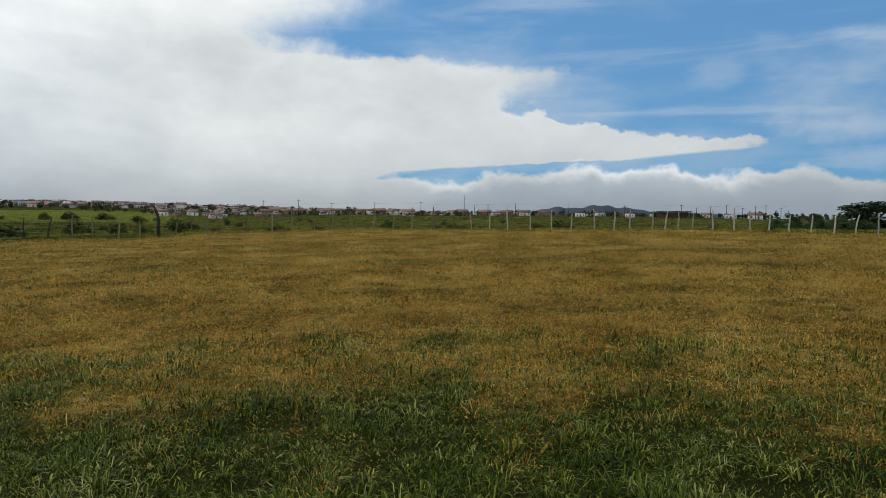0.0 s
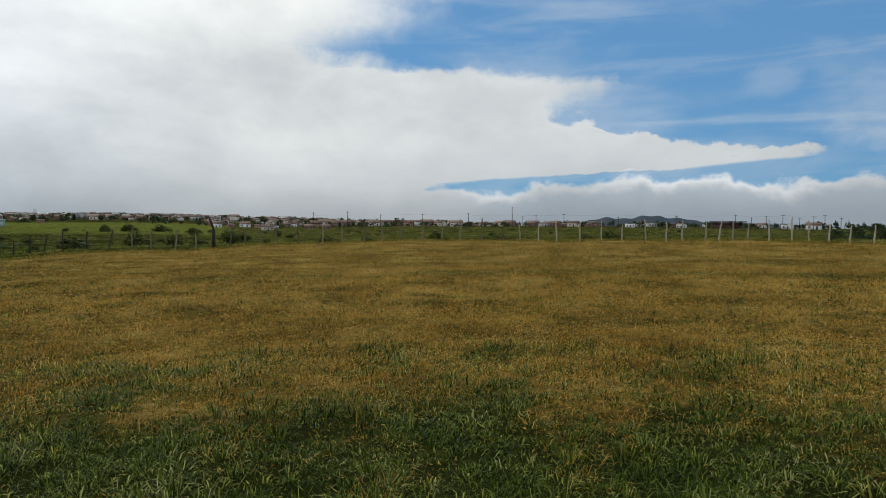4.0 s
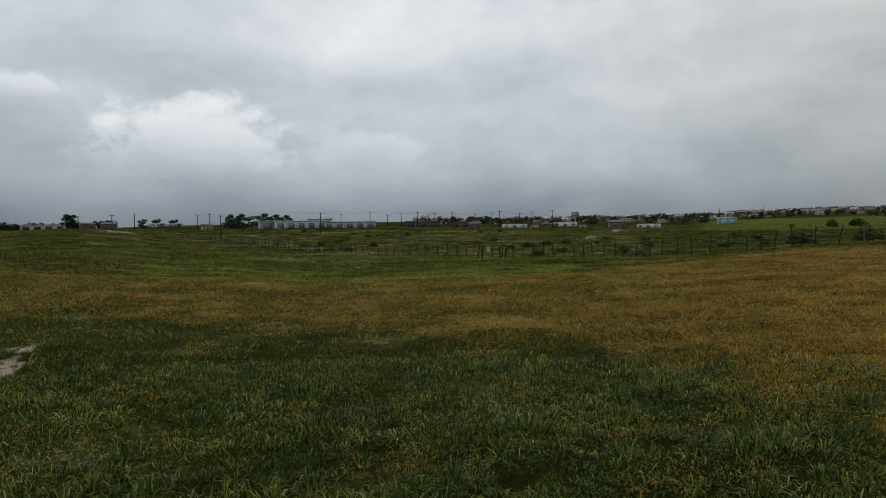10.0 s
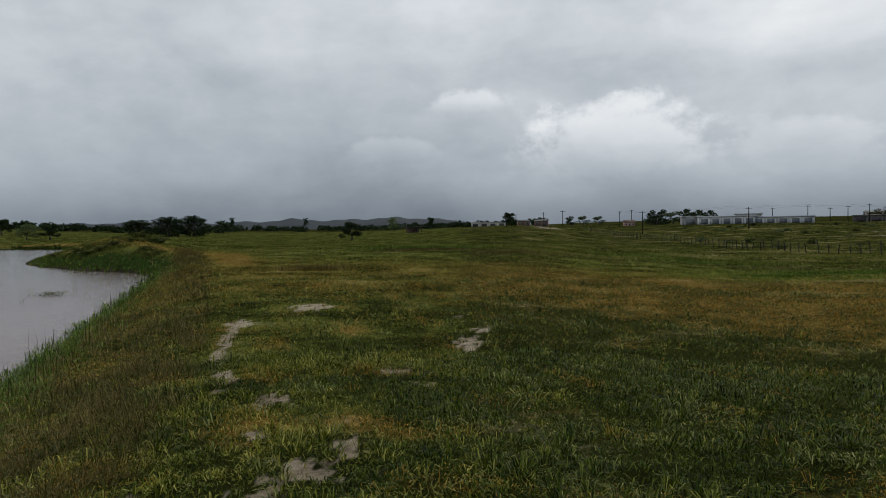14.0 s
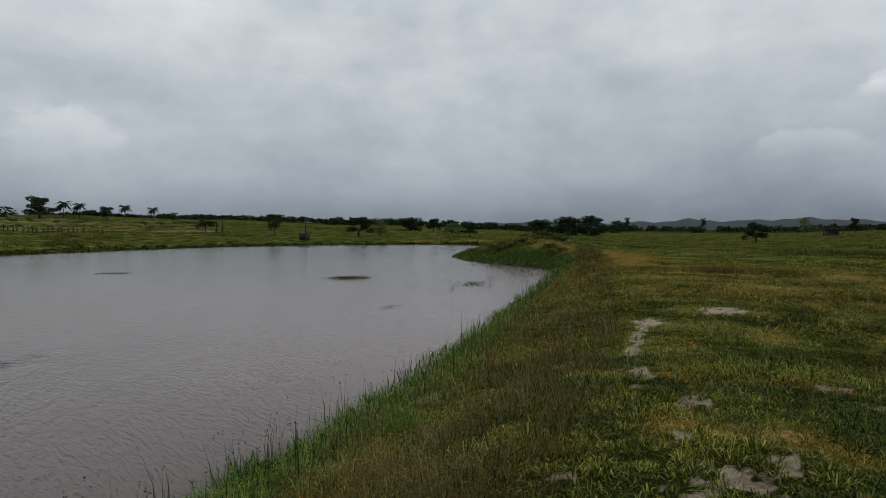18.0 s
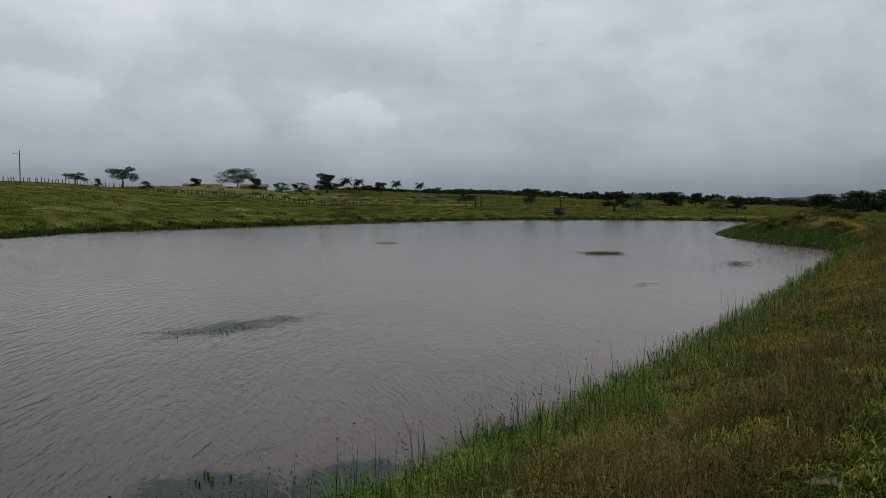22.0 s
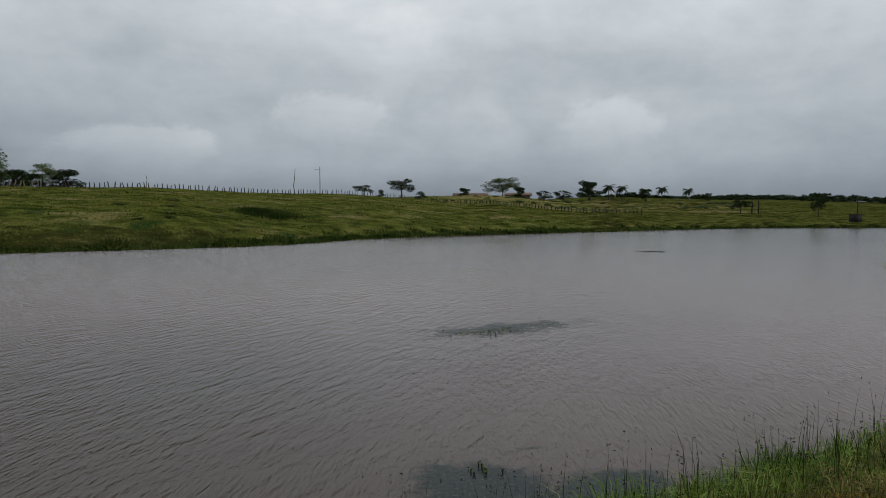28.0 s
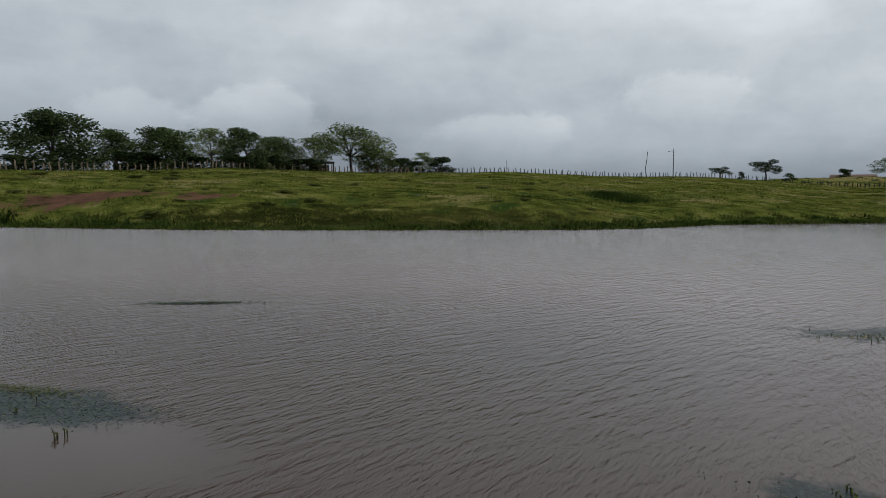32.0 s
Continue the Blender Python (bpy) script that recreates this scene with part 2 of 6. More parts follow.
def foliage(name, dark, light, leaf=0.25, dry=None):
    """Leaves: each one its own green, in larger patches too."""
    mat, n = material(name)
    at = place_of(n)
    own = n.add("ShaderNodeNewGeometry").outputs["Random Per Island"]
    patch = n.grain(at, 0.45, 3, 0.6)
    thing = n.add("ShaderNodeObjectInfo").outputs["Random"]
    fac = n.math("ADD", n.math("MULTIPLY", own, 0.55), n.math("ADD", n.math("MULTIPLY", patch, 0.5), n.math("MULTIPLY", n.math("SUBTRACT", thing, 0.5), 0.3)))
    color = n.ramp(fac, [(0.15, dark), (0.85, light)])
    if dry:
        color = n.mix(n.step(own, 0.86, 0.9), color, dry)
    finish(n, color, 0.7, leaf=leaf, spec=0.08)
    return mat


def grass_material(name, stops, leaf=0.2, rough=0.55, spec=0.04, patch=0.8, single=0.55):
    mat, n = material(name)
    at = place_of(n)
    own = n.add("ShaderNodeNewGeometry").outputs["Random Per Island"]
    fac = n.math("ADD", n.math("MULTIPLY", own, single), n.math("MULTIPLY", n.grain(at, patch, 5, 0.6), 1 - single))
    finish(n, n.ramp(fac, stops), rough, leaf=leaf, spec=spec)
    return mat


def ground_material():
    mat, n = material("meadow_ground")
    at = place_of(n)

    def layer(name):
        node = n.add("ShaderNodeAttribute")
        node.attribute_name = name
        return node.outputs["Fac"]

    wide, mid, fine = n.grain(at, 0.035, 5, 0.6, 0.4), n.grain(at, 0.4, 7, 0.65, 0.3), n.grain(at, 7.0, 7, 0.75)
    rag = n.math("ADD", n.math("MULTIPLY", n.math("SUBTRACT", mid, 0.5), 0.65), n.math("MULTIPLY", n.math("SUBTRACT", fine, 0.5), 0.5))
    green = n.ramp(n.math("ADD", n.math("MULTIPLY", wide, 0.6), n.math("MULTIPLY", mid, 0.4)),
                   [(0.15, (0.012, 0.016, 0.004)), (0.42, (0.026, 0.031, 0.007)), (0.62, (0.048, 0.050, 0.012)), (0.85, (0.088, 0.076, 0.024))])
    green = n.mix(n.step(fine, 0.2, 0.8), n.mix(0.5, green, (0.020, 0.019, 0.008)), green)
    seed = n.ramp(n.math("ADD", n.math("MULTIPLY", mid, 0.5), n.math("MULTIPLY", fine, 0.5)),
                  [(0.2, (0.075, 0.050, 0.014)), (0.5, (0.165, 0.108, 0.028)), (0.8, (0.29, 0.20, 0.055))])
    dry = n.ramp(fine, [(0.15, (0.09, 0.08, 0.026)), (0.85, (0.28, 0.235, 0.10))])
    soil = n.ramp(n.math("ADD", n.math("MULTIPLY", mid, 0.5), n.math("MULTIPLY", fine, 0.5)), [(0.1, (0.08, 0.062, 0.04)), (0.45, (0.30, 0.235, 0.165)), (0.85, (0.54, 0.45, 0.34))])
    red = n.ramp(n.math("ADD", n.math("MULTIPLY", mid, 0.5), n.math("MULTIPLY", fine, 0.5)), [(0.1, (0.045, 0.026, 0.017)), (0.9, (0.16, 0.085, 0.056))])
    mud = n.ramp(fine, [(0.1, (0.024, 0.022, 0.014)), (0.9, (0.07, 0.058, 0.042))])
    lush = n.ramp(fine, [(0.1, (0.012, 0.026, 0.006)), (0.9, (0.045, 0.075, 0.016))])
    sward = n.ramp(n.math("ADD", n.math("MULTIPLY", mid, 0.55), n.math("MULTIPLY", fine, 0.45)), [(0.1, (0.026, 0.040, 0.008)), (0.42, (0.070, 0.088, 0.016)), (0.7, (0.125, 0.132, 0.028)), (0.95, (0.22, 0.20, 0.06))])
    color = green
    for name, other, low, high in (("sward", sward, 0.35, 0.65), ("dry", dry, 0.3, 0.7), ("seed", seed, 0.08, 0.92), ("lush", lush, 0.35, 0.65), ("bare", soil, 0.15, 0.75), ("red", red, 0.35, 0.65), ("mud", mud, 0.35, 0.65)):
        color = n.mix(n.step(n.math("ADD", layer(name), n.math("MULTIPLY", rag, 0.8)), low, high), color, other)
    finish(n, color, 0.95, n.math("ADD", n.math("MULTIPLY", fine, 0.6), mid), 0.8, 0.08, spec=0.0)
    return mat


# beds of drowned weed in the pond: x, y, half width, half depth, turn, thickness
WEED_BEDS = [(-2.30, -6.45, 0.85, 0.75, 0, 1.4), (-2.75, -5.80, 1.1, 0.42, 0, 1.3), (-3.62, -6.02, 0.75, 0.60, 0, 1.3), (-3.25, -7.32, 0.28, 0.10, 0, 0.5), (-4.6, -5.6, 0.6, 0.4, 20, 0.6), (-6.0, -15.1, 2.9, 1.0, 11, 0.72),
             (6.7, -7.75, 2.3, 0.85, -5, 1.25), (8.9, -15.95, 1.5, 0.26, 18, 0.75), (-20.5, -15.2, 1.2, 0.5, 20, 0.35)]


def water_material():
    mat, n = material("muddy_water")
    at = place_of(n)
    split = n.add("ShaderNodeSeparateXYZ")
    n.link(at, split.inputs[0])
    x, y, _ = split.outputs

    def waves(turn, scale, stretch, detail, seed):
        c, s = math.cos(radians(turn)), math.sin(radians(turn))
        u = n.math("ADD", n.math("MULTIPLY", x, c), n.math("MULTIPLY", y, s))
        v = n.math("SUBTRACT", n.math("MULTIPLY", y, c), n.math("MULTIPLY", x, s))
        return n.noise(n.vector(n.math("MULTIPLY", u, scale), n.math("MULTIPLY", v, scale * stretch), seed), 1.0, detail, 0.5, 0.35)

    gust = n.step(n.noise(at, 0.06, 3, 0.5), 0.3, 0.7)
    chop = waves(-20, 15.0, 0.24, 3, 2.0)
    long = waves(-38, 5.6, 0.20, 2, 5.0)
    tiny = waves(12, 31.0, 0.35, 2, 9.0)
    height = n.math("ADD", n.math("MULTIPLY", n.math("ADD", chop, n.math("MULTIPLY", tiny, 0.35)), n.math("ADD", 0.5, n.math("MULTIPLY", gust, 0.5))), n.math("MULTIPLY", long, 0.9))
    height = n.math("SUBTRACT", height, 0.95)
    # paler silt colour towards the sheltered west arm, where the ripples lie down too
    west = n.step(n.math("ADD", x, n.math("MULTIPLY", n.noise(at, 0.09, 4, 0.55, 0.5), 16.0)), 9.0, -17.0)
    calm = west
    # paler away from the near shore too: sky reflection put into the silt colour
    west = n.math("MAXIMUM", west, n.step(n.math("ADD", y, n.math("MULTIPLY", n.noise(at, 0.07, 4, 0.55, 0.5), 14.0)), -3.0, -20.0))
    silt_sheen = n.mix(west, (0.062, 0.042, 0.033), (0.215, 0.158, 0.142))
    silt_sheen = n.mix(calm, silt_sheen, (0.225, 0.160, 0.145))
    height = n.math("MULTIPLY", height, n.math("ADD", n.math("SUBTRACT", 1.0, n.math("MULTIPLY", calm, 0.6)), n.math("MULTIPLY", n.math("SUBTRACT", west, calm), 0.8)))
    # beds of drowned weed close under the surface: dark, blue-green, ragged, and stilling the ripples
    drowned = None
    lee = n.math("ADD", n.math("POWER", n.math("DIVIDE", n.math("SUBTRACT", x, 5.6), 2.6), 2.0), n.math("POWER", n.math("DIVIDE", n.math("ADD", y, 6.3), 1.3), 2.0))
    slick = n.step(n.math("ADD", lee, n.math("MULTIPLY", n.math("SUBTRACT", n.noise(at, 0.8, 3, 0.5), 0.5), 1.2)), 1.2, 0.5)
    for cx, cy, wide, deep, turn, much in WEED_BEDS:
        c, s = math.cos(radians(turn)), math.sin(radians(turn))
        u = n.math("DIVIDE", n.math("ADD", n.math("MULTIPLY", n.math("SUBTRACT", x, cx), c), n.math("MULTIPLY", n.math("SUBTRACT", y, cy), s)), wide)
        v = n.math("DIVIDE", n.math("SUBTRACT", n.math("MULTIPLY", n.math("SUBTRACT", y, cy), c), n.math("MULTIPLY", n.math("SUBTRACT", x, cx), s)), deep)
        bed = n.math("MULTIPLY", n.math("SUBTRACT", 1.0, n.math("SQRT", n.math("ADD", n.math("MULTIPLY", u, u), n.math("MULTIPLY", v, v)))), much)
        drowned = bed if drowned is None else n.math("MAXIMUM", drowned, bed)
    tufted = n.math("ADD", n.math("MULTIPLY", n.math("SUBTRACT", n.noise(at, 1.6, 4, 0.6, 0.4), 0.5), 1.5), n.math("MULTIPLY", n.math("SUBTRACT", n.noise(at, 9.0, 4, 0.7, 0.3), 0.5), 1.2))
    drowned = n.step(n.math("ADD", drowned, tufted), 0.05, 0.62)
    weed = n.ramp(n.noise(at, 16.0, 4, 0.7), [(0.35, (0.006, 0.014, 0.015)), (0.55, (0.018, 0.034, 0.034)), (0.7, (0.050, 0.070, 0.055))])
    silt_sheen = n.mix(n.math("MULTIPLY", drowned, 0.88), silt_sheen, weed)
    height = n.math("MULTIPLY", height, n.math("SUBTRACT", 1.0, n.math("MAXIMUM", n.math("MULTIPLY", drowned, 0.75), n.math("MULTIPLY", slick, 0.9))))
    ripple = n.add("ShaderNodeBump", Strength=1.0, Distance=0.030)
    n.link(height, ripple.inputs["Height"])
    body = n.add("ShaderNodeBsdfDiffuse")
    n.link(silt_sheen, body.inputs["Color"])
    n.link(ripple.outputs[0], body.inputs["Normal"])
    shine = n.add("ShaderNodeBsdfGlossy", Roughness=0.10)
    n.link(ripple.outputs[0], shine.inputs["Normal"])
    both = n.tree.nodes.new("ShaderNodeMixShader")
    mirror = n.math("MULTIPLY", n.add("ShaderNodeFresnel", IOR=1.36).outputs[0], n.math("SUBTRACT", 1.0, n.math("MULTIPLY", drowned, 0.48)))
    n.link(mirror, both.inputs[0])
    n.link(body.outputs[0], both.inputs[1])
    n.link(shine.outputs[0], both.inputs[2])
    n.link(both.outputs[0], n.add("ShaderNodeOutputMaterial").inputs["Surface"])
    return mat


GROUND, WATER = ground_material(), water_material()
BLADE = grass_material("green_grass", [(0.08, (0.006, 0.012, 0.0015)), (0.35, (0.028, 0.047, 0.003)), (0.6, (0.068, 0.099, 0.007)), (0.78, (0.142, 0.172, 0.022)), (0.93, (0.36, 0.34, 0.13))], rough=0.5, spec=0.08, single=0.70)
SEED = grass_material("seeding_grass", [(0.1, (0.13, 0.072, 0.012)), (0.35, (0.275, 0.148, 0.020)), (0.6, (0.445, 0.255, 0.038)), (0.90, (0.62, 0.42, 0.12))], single=0.66)
FRINGE = grass_material("bank_fringe", [(0.12, (0.030, 0.030, 0.007)), (0.45, (0.105, 0.088, 0.022)), (0.75, (0.20, 0.15, 0.05)), (0.95, (0.34, 0.27, 0.11))], single=0.6, patch=0.6)
REED = grass_material("shore_grass", [(0.12, (0.018, 0.033, 0.004)), (0.45, (0.066, 0.125, 0.013)), (0.75, (0.165, 0.25, 0.040)), (0.95, (0.38, 0.35, 0.11))], single=0.7)
YELLOW_GRASS = grass_material("yellowing_grass", [(0.08, (0.026, 0.033, 0.004)), (0.35, (0.100, 0.118, 0.012)), (0.6, (0.225, 0.228, 0.028)), (0.92, (0.47, 0.43, 0.11))], single=0.75)
ROUGH_GRASS = grass_material("rough_grass", [(0.08, (0.024, 0.042, 0.007)), (0.35, (0.088, 0.106, 0.018)), (0.6, (0.160, 0.166, 0.034)), (0.9, (0.25, 0.215, 0.064))], 0.3, 0.8, 0.02, 0.16, 0.10)
FAR_REED = grass_material("far_reeds", [(0.15, (0.012, 0.024, 0.005)), (0.5, (0.032, 0.052, 0.010)), (0.85, (0.075, 0.096, 0.022))], 0.2, 0.8, 0.02, 0.3, 0.25)
STALK = grass_material("dark_stalk", [(0.2, (0.018, 0.020, 0.010)), (0.8, (0.05, 0.05, 0.022))], 0.1)
LEAF_DARK = foliage("dark_leaves", (0.010, 0.018, 0.006), (0.040, 0.062, 0.020), 0.15)
LEAF_TOWN = foliage("town_leaves", (0.018, 0.030, 0.012), (0.070, 0.092, 0.038), 0.2)
LEAF_MID = foliage("green_leaves", (0.023, 0.039, 0.015), (0.105, 0.142, 0.054), 0.25)
LEAF_PALE = foliage("pale_leaves", (0.045, 0.066, 0.024), (0.17, 0.21, 0.08), 0.3)
PALM_LEAF = foliage("palm_fronds", (0.008, 0.014, 0.006), (0.026, 0.038, 0.015), 0.1)
WEED_LEAF = foliage("weed_leaves", (0.024, 0.040, 0.008), (0.10, 0.118, 0.026), 0.2)
FLOAT_LEAF = foliage("water_plant_leaves", (0.035, 0.055, 0.012), (0.13, 0.15, 0.035), 0.15, (0.20, 0.15, 0.05))
BARK = plain("bark", (0.035, 0.028, 0.022), (0.12, 0.10, 0.08), 5)
PALE_WOOD = plain("weathered_post", (0.075, 0.056, 0.034), (0.24, 0.19, 0.125), 8)
# lighter copy of the post wood, with sunlight put into its colour
SUNLIT_WOOD = plain("sunlit_post", (0.20, 0.165, 0.12), (0.50, 0.44, 0.35), 8)
DARK_WOOD = plain("dark_post", (0.014, 0.012, 0.010), (0.055, 0.046, 0.037), 8)
WIRE = plain("fence_wire", (0.10, 0.09, 0.08), (0.2, 0.18, 0.16), 8, 0.5, 0.6)
CONCRETE = plain("concrete", (0.25, 0.245, 0.235), (0.45, 0.44, 0.42), 3)
WHITE = plain("white_wall", (0.34, 0.335, 0.32), (0.66, 0.655, 0.63), 1.5)
CREAM = plain("cream_wall", (0.36, 0.32, 0.26), (0.58, 0.53, 0.45), 1.5)
PINK = plain("pink_wall", (0.34, 0.19, 0.15), (0.5, 0.31, 0.25), 1.5)
CYAN = plain("turquoise_wall", (0.12, 0.33, 0.36), (0.22, 0.48, 0.5), 1.5)
BRICK = plain("brick_wall", (0.095, 0.057, 0.042), (0.22, 0.135, 0.10), 3)
TILE = plain("clay_tiles", (0.075, 0.047, 0.034), (0.20, 0.125, 0.092), 4)
METAL_ROOF = plain("sheet_roof", (0.34, 0.36, 0.38), (0.58, 0.6, 0.62), 2, 0.5, 0.2)
DARK_ROOF = plain("dark_roof", (0.04, 0.038, 0.036), (0.12, 0.11, 0.10), 3)
OPENING = plain("dark_opening", (0.03, 0.03, 0.032), (0.09, 0.085, 0.08), 3, 0.5)
DOOR_GREY = plain("grey_shutter", (0.12, 0.13, 0.14), (0.22, 0.23, 0.24), 3, 0.5)
# far hills: the blue of distant haze is put into the base colour
HILL = plain("hazy_hill", (0.006, 0.012, 0.019), (0.012, 0.021, 0.029), 0.02)


# ---- the lie of the land ----
WATER_LEVEL = -1.0
# heights (distance, height) along bearings from where the camera stands
LAND = {
    -60: ((0, 0), (60, 1.3), (150, 1.5), (300, 3.0), (600, 6), (1500, 14)),
    -30: ((0, 0), (30, 0.5), (62, 1.2), (150, 1.0), (300, 3.2), (450, 5.8), (700, 8), (1500, 15)),
    -12: ((0, 0), (30, 0.4), (58, 1.1), (120, 0.4), (220, 2.0), (400, 5.2), (700, 9), (1500, 16)),
    5: ((0, 0), (30, 0.2), (58, 0.7), (120, -0.6), (220, 1.3), (400, 4.6), (700, 7.8), (1000, 11), (1500, 14)),
    17: ((0, 0), (30, 0.05), (62, 0.36), (120, -0.8), (220, 0.2), (310, 1.0), (400, 2.9), (500, 5.2), (700, 10.0), (1000, 15.5), (1500, 20)),
    25: ((0, 0), (30, -0.1), (64, -0.12), (120, -1.2), (220, 0.1), (400, 4.2), (700, 10.0), (1000, 17.5), (1500, 24)),
    47: ((0, 0), (30, -0.5), (71, -1.7), (120, -1.7), (200, -0.6), (350, 1.6), (500, 3.6), (700, 6.5), (1000, 10.5), (1500, 14)),
    68: ((0, 0), (30, -0.7), (115, -2.3), (180, -0.7), (255, 2.0), (400, 3.6), (700, 7), (1500, 14)),
    76: ((0, 0), (40, -0.6), (120, -1.6), (185, -1.1), (255, 1.2), (400, 3.6), (1500, 12)),
    85: ((0, 0), (40, -0.2), (120, 0.2), (210, 2.3), (300, 2.6), (700, 4), (1500, 8)),
    98: ((0, 0), (60, 0), (180, -0.9), (300, 0.2), (700, 2), (1500, 6)),
    112: ((0, 0), (60, 0.1), (100, 0.4), (300, 0.6), (700, 4), (1500, 10)),
    128: ((0, 0), (160, -0.6), (222, 0.9), (400, 5.6), (800, 13), (1500, 22)),
    140: ((0, 0), (158, -0.3), (200, 2.1), (300, 5.5), (400, 9.0), (800, 18), (1500, 30)),
    151: ((0, 0), (108, -0.5), (125, 0.5), (290, 4.6), (350, 10.5), (500, 13.5), (1500, 26)),
    160: ((0, 0), (92, -0.5), (115, 1.2), (260, 6.4), (310, 10.3), (400, 8.0), (500, 8), (1500, 12)),
    172: ((0, 0), (72, -0.5), (95, 1.6), (200, 7.6), (260, 8.6), (500, 8), (1500, 8)),
    186: ((0, 0), (57, -0.5), (75, 1.9), (160, 7.5), (220, 8.2), (500, 7), (1500, 7)),
    207: ((0, 0), (58, -0.5), (70, 2.0), (85, 3.2), (120, 6.0), (160, 6.8), (1500, 6)),
    222: ((0, 0), (68, -0.5), (78, 2.6), (100, 4.6), (140, 5.5), (1500, 5)),
    262: ((0, 0), (80, 1), (150, 3), (500, 5), (1500, 6)),
}
REACH = [0, 20, 40, 58, 72, 85, 100, 120, 150, 180, 215, 260, 310, 400, 500, 700, 1000, 1500, 4800]


def spot(bearing, far):
    """Plan place at a bearing (degrees to the left of north) and distance."""
    return -far * math.sin(radians(bearing)), far * math.cos(radians(bearing))


def rounded(points, rounds=2):
    for _ in range(rounds):
        points = [q for a, b in zip(points, points[1:] + points[:1])
                  for q in ((0.75 * a[0] + 0.25 * b[0], 0.75 * a[1] + 0.25 * b[1]), (0.25 * a[0] + 0.75 * b[0], 0.25 * a[1] + 0.75 * b[1]))]
    return points


DAM_SIDE = [(58, -26), (32, -10), (9, -3.5), (-4, -5.0), (-20, -10.4), (-36, -15.8), (-47, -19.9)]
SPIT = [(-52, -27), (-62, -37), (-71, -43.5), (-74, -42), (-86, -46), (-128, -68)]
FAR_SIDE = [(-141, -84), (-138, -97), (-108, -117), (-75, -106), (-51, -95.5), (-27, -84.5), (-15, -77), (-9, -68), (-3.5, -61), (14, -54.5), (30, -50), (46, -51), (62, -46)]
POND = np.array(rounded(DAM_SIDE + SPIT + FAR_SIDE))


def shore_exact(x, y):
    """Metres to the waterline: above 0 on land, below 0 in the pond."""
    x, y = np.asarray(x, float), np.asarray(y, float)
    best, inside = np.full(x.shape, 1e9), np.zeros(x.shape, bool)
    for (ax, ay), (bx, by) in zip(POND, np.roll(POND, -1, 0)):
        dx, dy = bx - ax, by - ay
        u = np.clip(((x - ax) * dx + (y - ay) * dy) / (dx * dx + dy * dy), 0, 1)
        best = np.minimum(best, np.hypot(x - ax - u * dx, y - ay - u * dy))
        if dy:
            inside ^= ((ay > y) != (by > y)) & (x < (bx - ax) * (y - ay) / dy + ax)
    return np.where(inside, -best, best)


_step, _corner = 0.35, POND.min(0) - 12
_size = np.ceil((POND.max(0) + 12 - _corner) / _step).astype(int)
_grid = shore_exact(*np.meshgrid(_corner[0] + _step * np.arange(_size[0]), _corner[1] + _step * np.arange(_size[1]), indexing="ij"))


def shore_distance(x, y):
    """The same, read from a fine grid."""
    u, v = (np.asarray(x, float) - _corner[0]) / _step, (np.asarray(y, float) - _corner[1]) / _step
    out = np.maximum(np.maximum(-u, u - _size[0] + 1), np.maximum(-v, v - _size[1] + 1)) * _step
    u, v = np.clip(u, 0, _size[0] - 1.001), np.clip(v, 0, _size[1] - 1.001)
    i, j = u.astype(int), v.astype(int)
    u, v = u - i, v - j
    inner = (1 - u) * ((1 - v) * _grid[i, j] + v * _grid[i, j + 1]) + u * ((1 - v) * _grid[i + 1, j] + v * _grid[i + 1, j + 1])
    return inner + np.maximum(out, 0)


def smooth(value, low, high):
    u = np.clip((value - low) / (high - low), 0, 1)
    return u * u * (3 - 2 * u)


_waves = np.random.RandomState(5)
SWELL = [(_waves.uniform(0, 6.28), _waves.uniform(0, 6.28), k) for k in range(48)]


def wavy(x, y, size, seed=0):
    """Cheap smooth noise, about -1 to 1, with forms about size metres across."""
    total = 0
    for i in range(6):
        turn, phase, _ = SWELL[(seed * 6 + i) % 48]
        k = 2 * math.pi / size * (0.7 + 0.23 * i)
        total = total + np.sin((x * math.cos(turn) + y * math.sin(turn)) * k + phase + 1.3 * np.sin((y * math.cos(turn) - x * math.sin(turn)) * k * 0.6 + phase * 2))
    return total / 3.2


_keys = sorted(LAND)
_table = np.array([np.interp(REACH, *zip(*LAND[k])) for k in _keys + [_keys[0]]])
_turns = np.array(_keys + [_keys[0] + 360], float)


